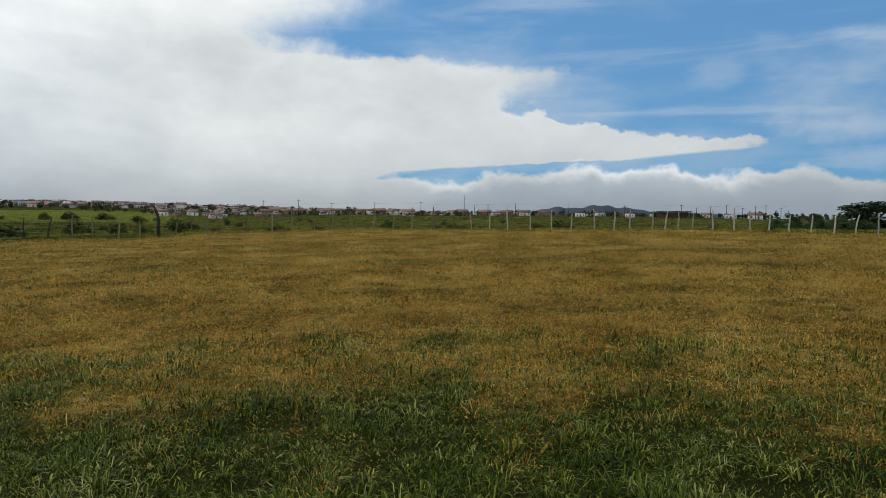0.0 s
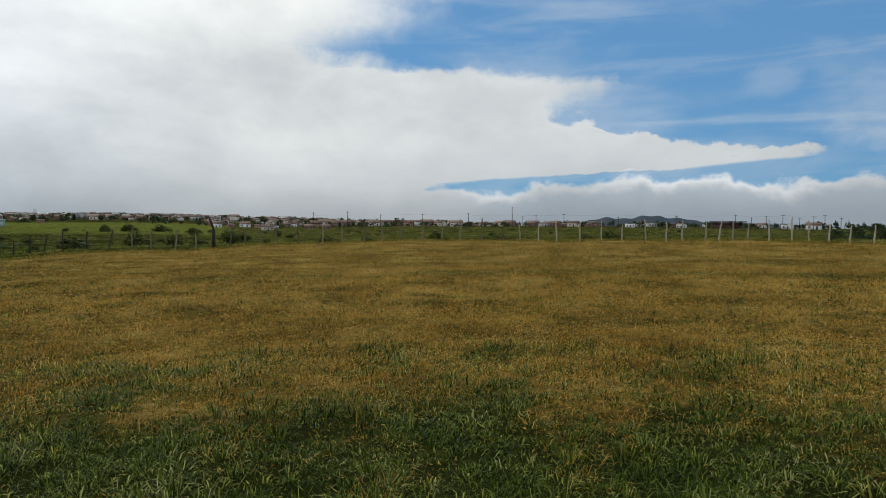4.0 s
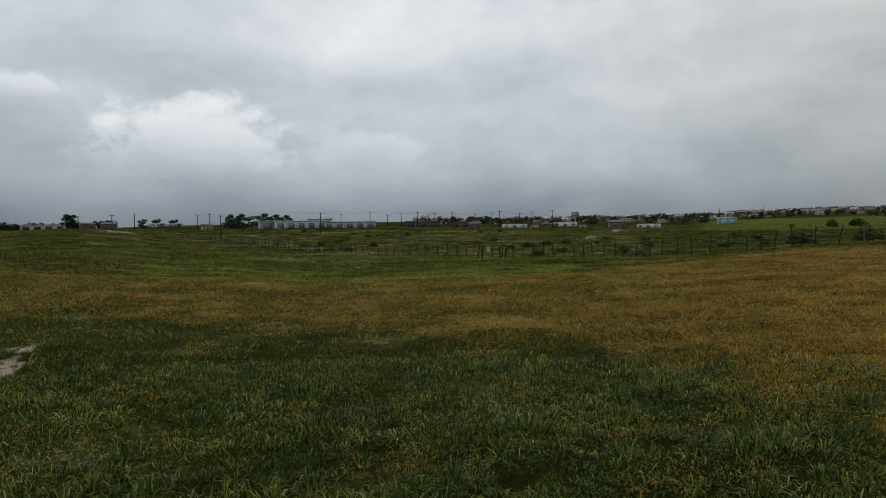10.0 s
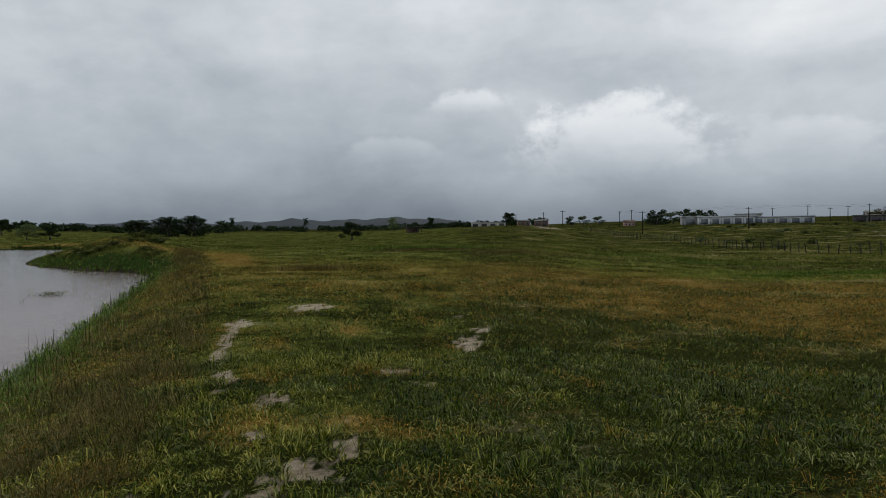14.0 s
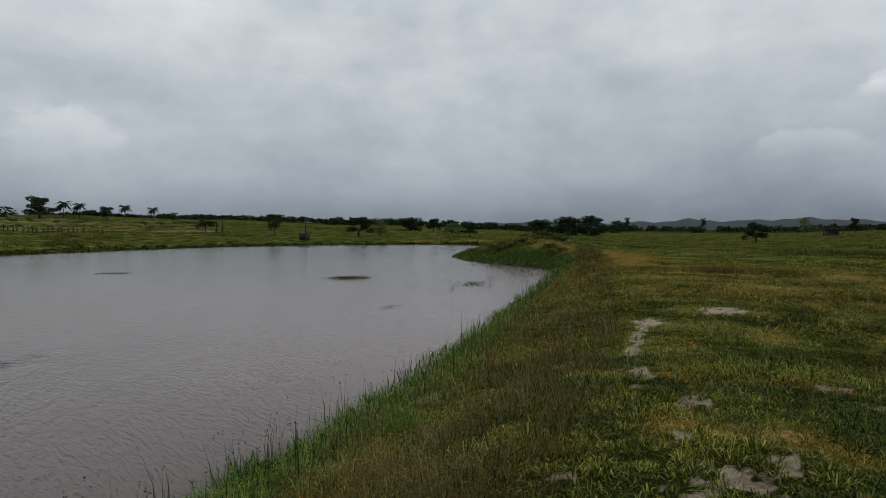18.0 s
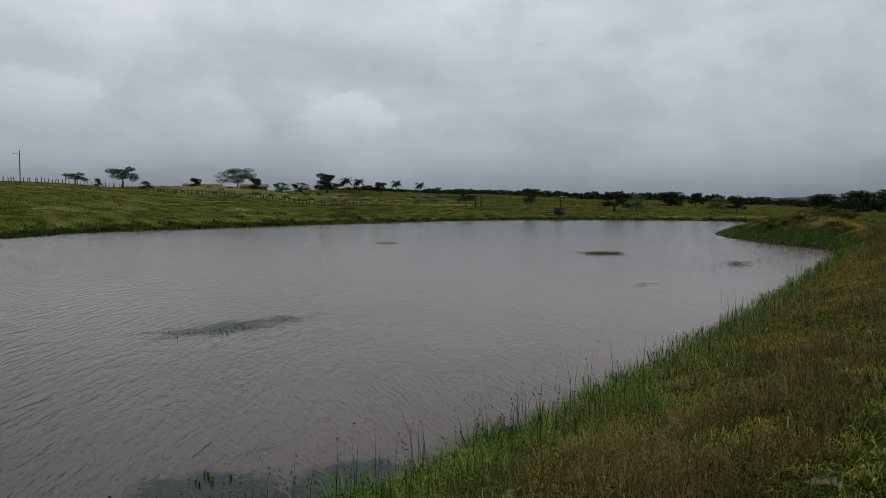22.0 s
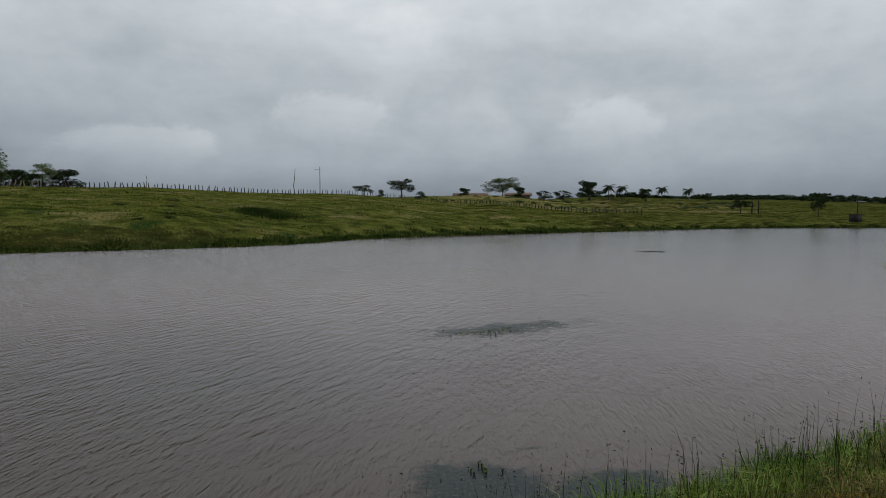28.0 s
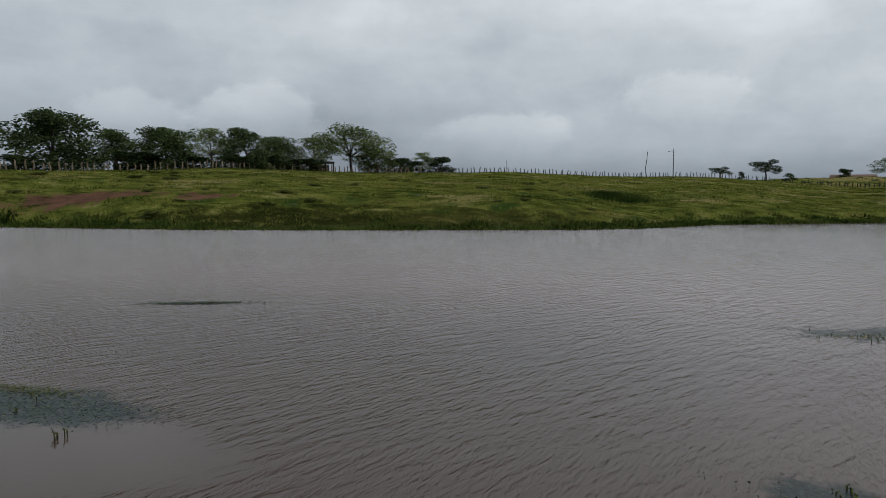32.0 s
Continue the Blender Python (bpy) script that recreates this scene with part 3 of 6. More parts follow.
def height(x, y):
    """Height of the land or of the pond's bed."""
    x, y = np.asarray(x, float), np.asarray(y, float)
    far = np.hypot(x, y)
    turn = (np.degrees(np.arctan2(-x, y)) + 60) % 360 - 60
    col = np.interp(far, REACH, np.arange(len(REACH)))
    c0 = np.minimum(col.astype(int), len(REACH) - 2)
    row = np.interp(turn, _turns, np.arange(len(_turns)))
    r0 = np.minimum(row.astype(int), len(_turns) - 2)
    u, v = smooth(row - r0, 0, 1), col - c0
    z = (1 - u) * ((1 - v) * _table[r0, c0] + v * _table[r0, c0 + 1]) + u * ((1 - v) * _table[r0 + 1, c0] + v * _table[r0 + 1, c0 + 1])
    z = z + wavy(x, y, 7, 1) * 0.04 * smooth(far, 4, 12) + wavy(x, y, 31, 2) * 0.12 * smooth(far, 25, 60)
    # the heap of spoil at the spit and the low ridge of the dam behind it
    z = z + 1.25 * np.exp(-(((x + 64) * 0.83 + (y + 29) * 0.55) / 8.5) ** 2 - (((y + 29) * 0.83 - (x + 64) * 0.55) / 4.2) ** 2)
    z = z + 0.55 * np.exp(-(((x + 52) * 0.83 + (y + 24) * 0.55) / 5.0) ** 2 - (((y + 24) * 0.83 - (x + 52) * 0.55) / 3.0) ** 2)
    z = z - 0.10 * hollows(x, y)
    off = shore_distance(x, y)
    near = smooth(y - 0.35 * x, -30, -14)
    width = 4.0 * near + 7.0 * (1 - near)
    land = WATER_LEVEL + (z - WATER_LEVEL) * (near * np.sin(np.clip(off / width, 0, 1) * math.pi / 2) + (1 - near) * smooth(off, -0.4, width)) + 0.06 * np.clip(off, 0, 1)
    bed = WATER_LEVEL - 0.02 + 0.28 * np.maximum(off, -6)
    return np.where(off > 0, land, bed)


def ground_at(x, y):
    return float(height(np.array([x]), np.array([y]))[0])


def seeding(x, y):
    """How far the brown seeding grass has taken over, 0 to 1; raised where the field is sunlit."""
    far = np.hypot(x, y)
    turn = (np.degrees(np.arctan2(-x, y)) + 60) % 360 - 60
    inner = np.interp(turn, [-60, -12, -6, -2, 10, 20, 32, 41, 55, 70, 84, 100], [5.9, 5.8, 4.4, 6.2, 6.0, 5.7, 6.9, 8.6, 10.8, 12.8, 14.8, 17])
    outer = np.interp(turn, [-60, 20, 32, 50, 66, 84, 112], [62, 60, 54, 31, 29, 33, 40])
    rag = wavy(x, y, 3.2, 3) * 0.8 + wavy(x, y, 1.1, 4) * 0.7 + wavy(x, y, 0.4, 6) * 0.4
    band = smooth(far + rag * np.interp(far, [4, 12], [0.6, 1.2]), inner - 1.0, inner + 1.1 + 0.12 * inner) * (1 - smooth(far + rag * 2, outer - 4, outer + 6))
    # thinner past 45 degrees; the sunlight on the field ahead is put into this share
    fade = np.interp(turn, [-60, 25, 45, 60, 84, 96, 118, 140], [1.0, 0.96, 0.72, 0.64, 0.56, 0.42, 0.40, 0.1])
    band = band * fade * np.clip(0.80 + 0.14 * wavy(x, y, 7, 5) + 0.22 * wavy(x, y, 2.0, 6) * (1 - smooth(far, 12, 40)) + 0.2 * wavy(x, y, 0.6, 2) * (1 - smooth(far, 8, 24)), 0.1, 1)
    crest = np.exp(-((shore_distance(x, y) - 4.6) / 1.3) ** 2) * smooth(far, 24, 40) * (turn > 95) * (turn < 125)
    spots = np.clip(wavy(x, y, 1.7, 7) + 0.4 * wavy(x, y, 0.5, 1) - 0.3, 0, 1) * np.interp(turn, [-60, 84, 100], [0.25, 0.35, 0.95]) * (far < 18) * (turn < 152)
    return np.clip(np.maximum(np.maximum(band, crest), spots), 0, 1)


# worn sandy spots and a broken winding trail (x, y, half width, half depth), and small dark hollows (x, y, radius)
BARE = [(-12.29, -3.67, 0.25, 0.60), (-11.2, -3.5, 0.12, 0.6), (-10.3, -3.3, 0.12, 0.6), (-9.7, -3.15, 0.12, 0.5), (-9.04, -3.0, 0.14, 0.8), (-7.86, -2.49, 0.17, 0.46), (-7.13, -2.35, 0.10, 0.24), (-6.73, -1.75, 0.26, 0.34), (-4.86, -1.0, 0.30, 0.36),
        (-5.36, -0.8, 0.15, 0.26), (-4.36, -1.17, 0.20, 0.24), (-4.39, -1.97, 0.15, 0.14), (-10.13, 0.17, 0.24, 0.62), (-13.3, 0.07, 0.14, 0.40), (-8.17, -0.7, 0.22, 0.34), (-7.53, -0.38, 0.16, 0.2),
        (-14.39, -2.87, 0.40, 0.75), (-5.63, -1.54, 0.10, 0.12), (-6.33, 0.88, 0.10, 0.16), (-11.03, 0.4, 0.2, 0.3)]
HOLES = [(-5.08, 2.58, 0.17), (-3.86, 2.88, 0.15), (-4.76, 1.17, 0.14), (-6.7, 6.8, 0.26), (-4.4, 3.1, 0.10)]


def bare_soil(x, y):
    best = np.zeros(np.shape(x))
    for bx, by, side, depth in BARE:
        far = math.hypot(bx, by)
        ux, uy = bx / far, by / far
        along, across = (x - bx) * ux + (y - by) * uy, (y - by) * ux - (x - bx) * uy
        best = np.maximum(best, np.exp(-(across / side) ** 2 - (along / depth) ** 2))
    speckle = 0.34 * wavy(x * 0.5, y, 0.34, 2) + 0.30 * wavy(x * 0.6, y, 0.15, 3)
    return smooth(best + 1.25 * speckle * np.minimum(1, 2.5 * best), 0.30, 1.05)


def hollows(x, y):
    return sum(np.exp(-((x - hx) ** 2 + (y - hy) ** 2) / (r * r)) for hx, hy, r in HOLES)


def red_bank(x, y):
    """Bare red earth on the cut bank across the pond."""
    best = np.zeros(np.shape(x))
    for bearing, far, side, depth, much in ((217.4, 74.2, 6.4, 3.4, 1.0), (213.0, 72.0, 2.4, 1.8, 0.6), (209.4, 69.8, 4.2, 2.2, 0.7)):
        cx, cy = spot(bearing, far)
        t = radians(bearing)
        along, across = (x - cx) * math.cos(t) + (y - cy) * math.sin(t), -(x - cx) * math.sin(t) + (y - cy) * math.cos(t)
        best = np.maximum(best, much * np.exp(-(along / side) ** 2 - (across / depth) ** 2) + 0.25 * wavy(x, y, 3, 2) * np.exp(-(along / side / 1.5) ** 2 - (across / depth / 1.5) ** 2))
    return np.clip(best, 0, 1)


def mesh_of(name, verts, faces, mats, attributes=None):
    """A mesh from arrays; faces is a list of (n, 3) or (n, 4) index arrays."""
    me = bpy.data.meshes.new(name)
    verts = np.asarray(verts, np.float32)
    me.vertices.add(len(verts))
    me.vertices.foreach_set("co", verts.ravel())
    loops = np.concatenate([np.asarray(f).ravel() for f in faces]).astype(np.int32)
    totals = np.concatenate([np.full(len(f), np.shape(f)[1]) for f in faces]).astype(np.int32)
    me.loops.add(len(loops))
    me.loops.foreach_set("vertex_index", loops)
    me.polygons.add(len(totals))
    me.polygons.foreach_set("loop_start", np.concatenate([[0], np.cumsum(totals)[:-1]]).astype(np.int32))
    me.polygons.foreach_set("loop_total", totals)
    for key, values in (attributes or {}).items():
        me.attributes.new(key, "FLOAT", "POINT").data.foreach_set("value", np.asarray(values, np.float32))
    me.materials.append(mats)
    me.update(calc_edges=True)
    return me


def shade_smooth(me):
    me.polygons.foreach_set("use_smooth", np.ones(len(me.polygons), bool))
    return me


def part(name, data, parent, label=""):
    """A mesh as one part under a thing or a part."""
    ob = new(name, data)
    ob.parent = parent
    return tagged(ob, label)


def build_ground():
    rings = np.concatenate([[0.3, 1.2, 2.2], np.geomspace(3.0, 16, 90), np.geomspace(16.3, 130, 104), np.geomspace(132, 320, 48), np.geomspace(330, 4600, 40)])
    count = 760
    turns = np.radians(np.arange(count) * 360 / count)
    x, y = -np.outer(rings, np.sin(turns)), np.outer(rings, np.cos(turns))
    z = height(x.ravel(), y.ravel()).reshape(x.shape)
    verts = np.stack([x, y, z], -1).reshape(-1, 3)
    i, j = np.meshgrid(np.arange(len(rings) - 1), np.arange(count), indexing="ij")
    k = (j + 1) % count
    quads = np.stack([i * count + j, i * count + k, (i + 1) * count + k, (i + 1) * count + j], -1).reshape(-1, 4)[:, ::-1]
    verts = np.vstack([verts, [[0, 0, 0]]])
    ring = np.arange(count)
    cap = np.stack([np.full(count, len(verts) - 1), np.roll(ring, -1), ring], -1)[:, ::-1]
    px, py, pz = verts.T
    far, turn = np.hypot(px, py), (np.degrees(np.arctan2(-px, py)) + 60) % 360 - 60
    off = shore_distance(px, py)

    def zone(t0, t1, r0, r1, soft=3.0, edge=0.12):
        return smooth(turn, t0 - soft, t0 + soft) * (1 - smooth(turn, t1 - soft, t1 + soft)) * smooth(far, r0 * (1 - edge), r0 * (1 + edge)) * (1 - smooth(far, r1 * (1 - edge), r1 * (1 + edge)))

    def lump(bearing, r, side, depth):
        cx, cy = spot(bearing, r)
        t = radians(bearing)
        along, across = (px - cx) * math.cos(t) + (py - cy) * math.sin(t), -(px - cx) * math.sin(t) + (py - cy) * math.cos(t)
        return np.exp(-(along / side) ** 2 - (across / depth) ** 2)

    bare = bare_soil(px, py)
    for args in ((57.5, 190, 9, 2.2), (56.5, 222, 12, 3.0), (59.5, 165, 6, 1.6), (46, 165, 1.4, 12), (44, 235, 1.6, 25), (82.4, 205, 3.5, 16)):
        bare = np.maximum(bare, lump(*args) * 0.75)
    red = red_bank(px, py)
    dry = np.clip(0.35 + 0.5 * wavy(px, py, 60, 1), 0, 1) * zone(58, 84, 60, 150) * 0.6
    dry = np.maximum(dry, zone(40, 86, 72, 255) * np.clip(0.22 + 0.34 * wavy(px, py, 17, 5) + 0.15 * wavy(px, py, 45, 3), 0, 0.6))
    dry = np.maximum(dry, zone(139, 164, 190, 345) * np.clip(0.50 + 0.25 * np.sin(far / 6.5 + 2 * wavy(px, py, 70, 3)) + 0.22 * wavy(px, py, 20, 2), 0, 0.85))
    dry = np.maximum(dry, lump(60.5, 31.5, 4.0, 1.2) * 0.9)
    dry = np.maximum(dry, np.clip(wavy(px, py, 24, 4) + 0.3 * wavy(px, py, 8, 1), 0, 1) * 0.6 * zone(148, 225, 66, 230))
    lush = np.maximum(lump(176.8, 92, 4.5, 9) * 0.9, zone(50, 78, 33, 52, 6) * 0.25)
    lush = np.maximum(lush, smooth(off, 0.0, 0.3) * (1 - smooth(off, 1.0, 3.2)) * (far > 40) * 0.75)
    lush = np.maximum(lush, np.clip(wavy(px, py, 9, 6) - 0.1, 0, 1) * 0.7 * zone(150, 225, 58, 120))
    lush = np.maximum(lush, 0.6 * np.exp(-(((px + 63) * 0.83 + (py + 30.5) * 0.55) / 7.5) ** 2 - (((py + 31) * 0.83 - (px + 64) * 0.55) / 2.6) ** 2))
    sward = np.maximum(zone(150, 226, 62, 400) * 0.62, zone(88, 150, 6, 520) * 0.50)
    sward = np.maximum(sward, zone(20, 38, 205, 420, 2) * 0.8)
    sward = np.maximum(sward, zone(-35, 24, 62, 420) * 0.38)
    sward = np.maximum(sward, zone(40, 84, 60, 260) * 0.36)
    sward = np.maximum(sward, zone(46, 82, 29, 46, 4) * np.clip(0.7 + 0.5 * wavy(px, py, 8, 4), 0, 1))
    mud = (1 - smooth(off, 0.05, 0.4)) * 1.0
    attributes = {"sward": sward, "seed": seeding(px, py), "bare": bare, "red": red, "dry": dry, "lush": lush, "mud": mud}
    me = shade_smooth(mesh_of("ground", verts, [quads, cap], GROUND, attributes))
    return tagged(new("ground", me), "rolling meadow ground with green and brown grass", "ground", kind="structure")


build_ground()
low, high = POND.min(0) - 3, POND.max(0) + 3
gx, gy = np.meshgrid(np.linspace(low[0], high[0], 60), np.linspace(low[1], high[1], 40), indexing="ij")
gi = np.arange(60 * 40).reshape(60, 40)
water_mesh = mesh_of("water", np.stack([gx, gy, np.full(gx.shape, WATER_LEVEL)], -1).reshape(-1, 3),
                     [np.stack([gi[:-1, :-1], gi[1:, :-1], gi[1:, 1:], gi[:-1, 1:]], -1).reshape(-1, 4)], WATER)
tagged(new("water", shade_smooth(water_mesh)), "muddy brown rippled pond water", "water", kind="structure")


# ---- grass ----
def blades(x, y, tall, wide, bend, rng, fine=True, sink=0.02, base=None):
    """Tapered bent blades standing at x, y: two-step blades when fine, else single triangles."""
    count = len(x)
    z = (height(x, y) if base is None else base) - sink
    face = rng.uniform(0, 2 * math.pi, count)
    lean = rng.uniform(0, 2 * math.pi, count)
    sx, sy = np.cos(face) * wide / 2, np.sin(face) * wide / 2
    bx, by = np.cos(lean) * bend * tall, np.sin(lean) * bend * tall
    root = np.stack([x, y, z], -1)
    side = np.stack([sx, sy, np.zeros(count)], -1)
    tip = root + np.stack([bx, by, tall * np.sqrt(np.maximum(1 - bend ** 2, 0.1))], -1)
    i = np.arange(count)
    if fine:
        mid = root + np.stack([bx * 0.3, by * 0.3, tall * 0.55], -1)
        verts = np.stack([root - side, root + side, mid + side * 0.8, mid - side * 0.8, tip], 1).reshape(-1, 3)
        return verts, [np.stack([5 * i, 5 * i + 1, 5 * i + 2, 5 * i + 3], -1), np.stack([5 * i + 3, 5 * i + 2, 5 * i + 4], -1)]
    verts = np.stack([root - side, root + side, tip], 1).reshape(-1, 3)
    return verts, [np.stack([3 * i, 3 * i + 1, 3 * i + 2], -1)]


def joined(pieces):
    verts, faces, at = [], [], 0
    for v, fs in pieces:
        verts.append(v)
        faces += [f + at for f in fs]
        at += len(v)
    return np.vstack(verts), faces


def field_points(rng, count, r0, r1, t0, t1):
    """Plan points thinning out with distance."""
    far = r0 * (r1 / r0) ** rng.uniform(0, 1, count)
    turn = np.radians(rng.uniform(t0, t1, count))
    return -far * np.sin(turn), far * np.cos(turn), far


def even_points(rng, count, r0, r1, t0, t1):
    """Plan points spread evenly."""
    far = np.sqrt(rng.uniform(r0 ** 2, r1 ** 2, count))
    turn = np.radians(rng.uniform(t0, t1, count))
    return -far * np.sin(turn), far * np.cos(turn), far


def tufts(cx, cy, count, tall, wide, spread, rng, droop=0.55, sink=0.01):
    """Clumps of arched blades: upright in the middle, leaning out and drooping at the rim."""
    x, y, tall, wide = (np.repeat(q, count) for q in (cx, cy, tall, wide))
    total = len(x)
    turn, out = rng.uniform(0, 2 * math.pi, total), np.sqrt(rng.uniform(0, 1, total))
    dx, dy = np.cos(turn), np.sin(turn)
    high = tall * rng.uniform(0.4, 1.1, total) * (1 - 0.55 * out ** 2)
    reach = tall * (0.25 + 1.15 * out) * rng.uniform(0.5, 1.25, total)
    x, y = x + dx * spread * out, y + dy * spread * out
    z = height(x, y) - sink
    face = turn + math.pi / 2 + rng.normal(0, 0.7, total)
    side = np.stack([np.cos(face) * wide / 2, np.sin(face) * wide / 2, np.zeros(total)], -1) * rng.uniform(0.6, 1.3, total)[:, None]
    root = np.stack([x, y, z], -1)
    mid = root + np.stack([dx * reach * 0.38, dy * reach * 0.38, high * 0.85], -1)
    tip = root + np.stack([dx * reach, dy * reach, high * (1 - droop * out * rng.uniform(0.3, 1.2, total))], -1)
    i = 5 * np.arange(total)
    verts = np.stack([root - side, root + side, mid + side * 0.85, mid - side * 0.85, tip], 1).reshape(-1, 3)
    return verts, [np.stack([i, i + 1, i + 2, i + 3], -1), np.stack([i + 3, i + 2, i + 4], -1)]


def specks(mid, size, rng, slim=0.35):
    """Small seed heads, each a slim leaf turned its own way."""
    total = len(mid)
    u = rng.normal(size=(total, 3)) * (1, 1, 1.1)
    u /= np.linalg.norm(u, axis=1)[:, None]
    v = np.cross(u, rng.normal(size=(total, 3)))
    v /= np.linalg.norm(v, axis=1)[:, None]
    s = (size * rng.uniform(0.6, 1.4, total))[:, None]
    i = 3 * np.arange(total)
    return np.stack([mid - u * s * 0.5, mid + v * s * slim + u * s * 0.1, mid + u * s * 0.5], 1).reshape(-1, 3), [np.stack([i, i + 1, i + 2], -1)]


def gold_share(x, y):
    """Share of yellowing blades in the green sward."""
    turn = (np.degrees(np.arctan2(-x, y)) + 60) % 360 - 60
    share = np.interp(turn, [-60, 20, 62, 84, 96, 118, 150], [0.10, 0.12, 0.08, 0.16, 0.58, 0.70, 0.60]) * np.clip(0.75 + 0.8 * wavy(x, y, 2.6, 1) + 0.6 * wavy(x, y, 0.9, 3), 0.04, 1.6)
    return np.where((np.hypot(x, y) > 27) & (turn > 38), 0.93, share)


def build_meadow():
    rng = np.random.RandomState(11)
    green, yellowed, seeding_parts = [], [], []
    # short sward: (points, count, from, to, bearings, shortest, tallest, width)
    for spread, count, r0, r1, t0, t1, h0, h1, w0 in ((even_points, 260000, 3.2, 9.5, -42, 160, 0.025, 0.075, 0.0056), (field_points, 250000, 9.0, 24, -42, 142, 0.025, 0.075, 0.0044), (field_points, 170000, 22, 75, -42, 126, 0.05, 0.13, 0.0040),
                                                      (even_points, 40000, 0.3, 3.3, 0, 360, 0.025, 0.075, 0.0066), (field_points, 60000, 3.2, 16, 158, 320, 0.025, 0.08, 0.0080)):
        x, y, far = spread(rng, count, r0, r1, t0, t1)
        brown, bare = seeding(x, y), bare_soil(x, y)
        keep = (shore_distance(x, y) > 0.1) & (rng.uniform(0, 1, count) > bare * 0.93) & (rng.uniform(0, 1, count) > 0.9 * hollows(x, y)) & (rng.uniform(0, 1, count) < 1 - 0.45 * brown)
        x, y, far = x[keep], y[keep], far[keep]
        tall = rng.uniform(h0, h1, len(x)) * np.clip(0.85 + 0.35 * wavy(x, y, 1.3, 2) + 0.25 * wavy(x, y, 0.4, 4), 0.3, 1.6) * (1 + 0.008 * far)
        wide, bend = (w0 + 0.0007 * far) * rng.uniform(0.5, 1.5, len(x)), rng.uniform(0.3, 1.0, len(x)) ** 0.6
        gold = rng.uniform(0, 1, len(x)) < gold_share(x, y)
        for chosen, group in ((~gold, green), (gold, yellowed)):
            group.append(blades(x[chosen], y[chosen], tall[chosen], wide[chosen], bend[chosen], rng, False, 0.005))
    # clumps of arched blades: (count, blades in each, from, to, bearings, height, width)
    for count, each, r0, r1, t0, t1, h0, w0 in ((1800, 12, 0.3, 3.2, 0, 360, 0.10, 0.0068), (17500, 14, 3.2, 9.5, -42, 160, 0.105, 0.0066), (3200, 12, 3.2, 9.5, 160, 318, 0.10, 0.0080), (15500, 9, 9.5, 24, -42, 145, 0.10, 0.0060)):
        x, y, far = even_points(rng, count, r0, r1, t0, t1)
        lumps = np.clip(0.74 + 0.40 * wavy(x, y, 1.5, 5) + 0.30 * wavy(x, y, 0.5, 1), 0.06, 1)
        keep = (shore_distance(x, y) > 0.3) & (rng.uniform(0, 1, count) > bare_soil(x, y) * 0.97) & (rng.uniform(0, 1, count) > hollows(x, y)) & (rng.uniform(0, 1, count) < lumps * (1 - 0.72 * seeding(x, y)))
        x, y, far = x[keep], y[keep], far[keep]
        tall = h0 * rng.uniform(0.55, 1.2, len(x)) * np.clip(0.95 + 0.45 * wavy(x, y, 1.9, 2) + 0.30 * wavy(x, y, 0.7, 4), 0.4, 1.9)
        gold = rng.uniform(0, 1, len(x)) < gold_share(x, y) * 0.9
        for chosen, group in ((~gold, green), (gold, yellowed)):
            group.append(tufts(x[chosen], y[chosen], each, tall[chosen], (w0 + 0.0005 * far)[chosen], 0.07, rng, 0.7))
    # flat rosettes of broader blades
    x, y, far = field_points(rng, 620, 3.3, 15, 30, 152)
    keep = (rng.uniform(0, 1, len(x)) < np.clip(0.4 + 0.9 * wavy(x, y, 3.0, 2), 0.05, 1)) & (shore_distance(x, y) > 0.4) & (bare_soil(x, y) < 0.3)
    x, y, far = x[keep], y[keep], far[keep]
    yellowed.append(tufts(x, y, 14, rng.uniform(0.05, 0.10, len(x)), 0.008 + 0.0006 * far, 0.03, rng, 0.9))
    tagged(new("yellow_grass", mesh_of("yellow_grass", *joined(yellowed), YELLOW_GRASS)), "short yellowing meadow grass", "grass", kind="stuff")
    tagged(new("grass", mesh_of("grass", *joined(green), BLADE)), "short tufted green meadow grass", "grass", kind="stuff")
    # seeding grass: clumps of thin stalks, and loose heads on them
    for count, each, r0, r1, t0, t1 in ((250, 7, 0.4, 3.6, -60, 300), (13000, 7, 3.6, 10, -42, 152), (15000, 5, 10, 22, -42, 132)):
        x, y, far = even_points(rng, count, r0, r1, t0, t1)
        keep = (shore_distance(x, y) > 1.0) & (rng.uniform(0, 1, count) < seeding(x, y) * np.clip(0.8 + 0.35 * wavy(x, y, 1.2, 6), 0.2, 1)) & (rng.uniform(0, 1, count) > bare_soil(x, y))
        x, y, far = x[keep], y[keep], far[keep]
        tall = rng.uniform(0.06, 0.16, len(x)) * np.clip(1 + 0.35 * wavy(x, y, 2.8, 3), 0.5, 1.5)
        piece = tufts(x, y, each, tall, 0.0020 + 0.0004 * far, 0.09, rng, 0.6)
        seeding_parts.append(piece)
        tip = piece[0].reshape(-1, 5, 3)[:, 4]
        seeding_parts.append(specks(tip, 0.022 + 0.0006 * np.repeat(far, each), rng, 0.2))
    for count, r0, r1, t0, t1, z0, z1 in ((150000, 4.2, 11, -42, 152, 0.02, 0.12), (330000, 10, 26, -42, 132, 0.02, 0.17), (300000, 24, 72, -42, 122, 0.02, 0.22)):
        x, y, far = field_points(rng, count, r0, r1, t0, t1)
        keep = (shore_distance(x, y) > 1.0) & (rng.uniform(0, 1, count) < seeding(x, y)) & (rng.uniform(0, 1, count) > bare_soil(x, y))
        x, y, far = x[keep], y[keep], far[keep]
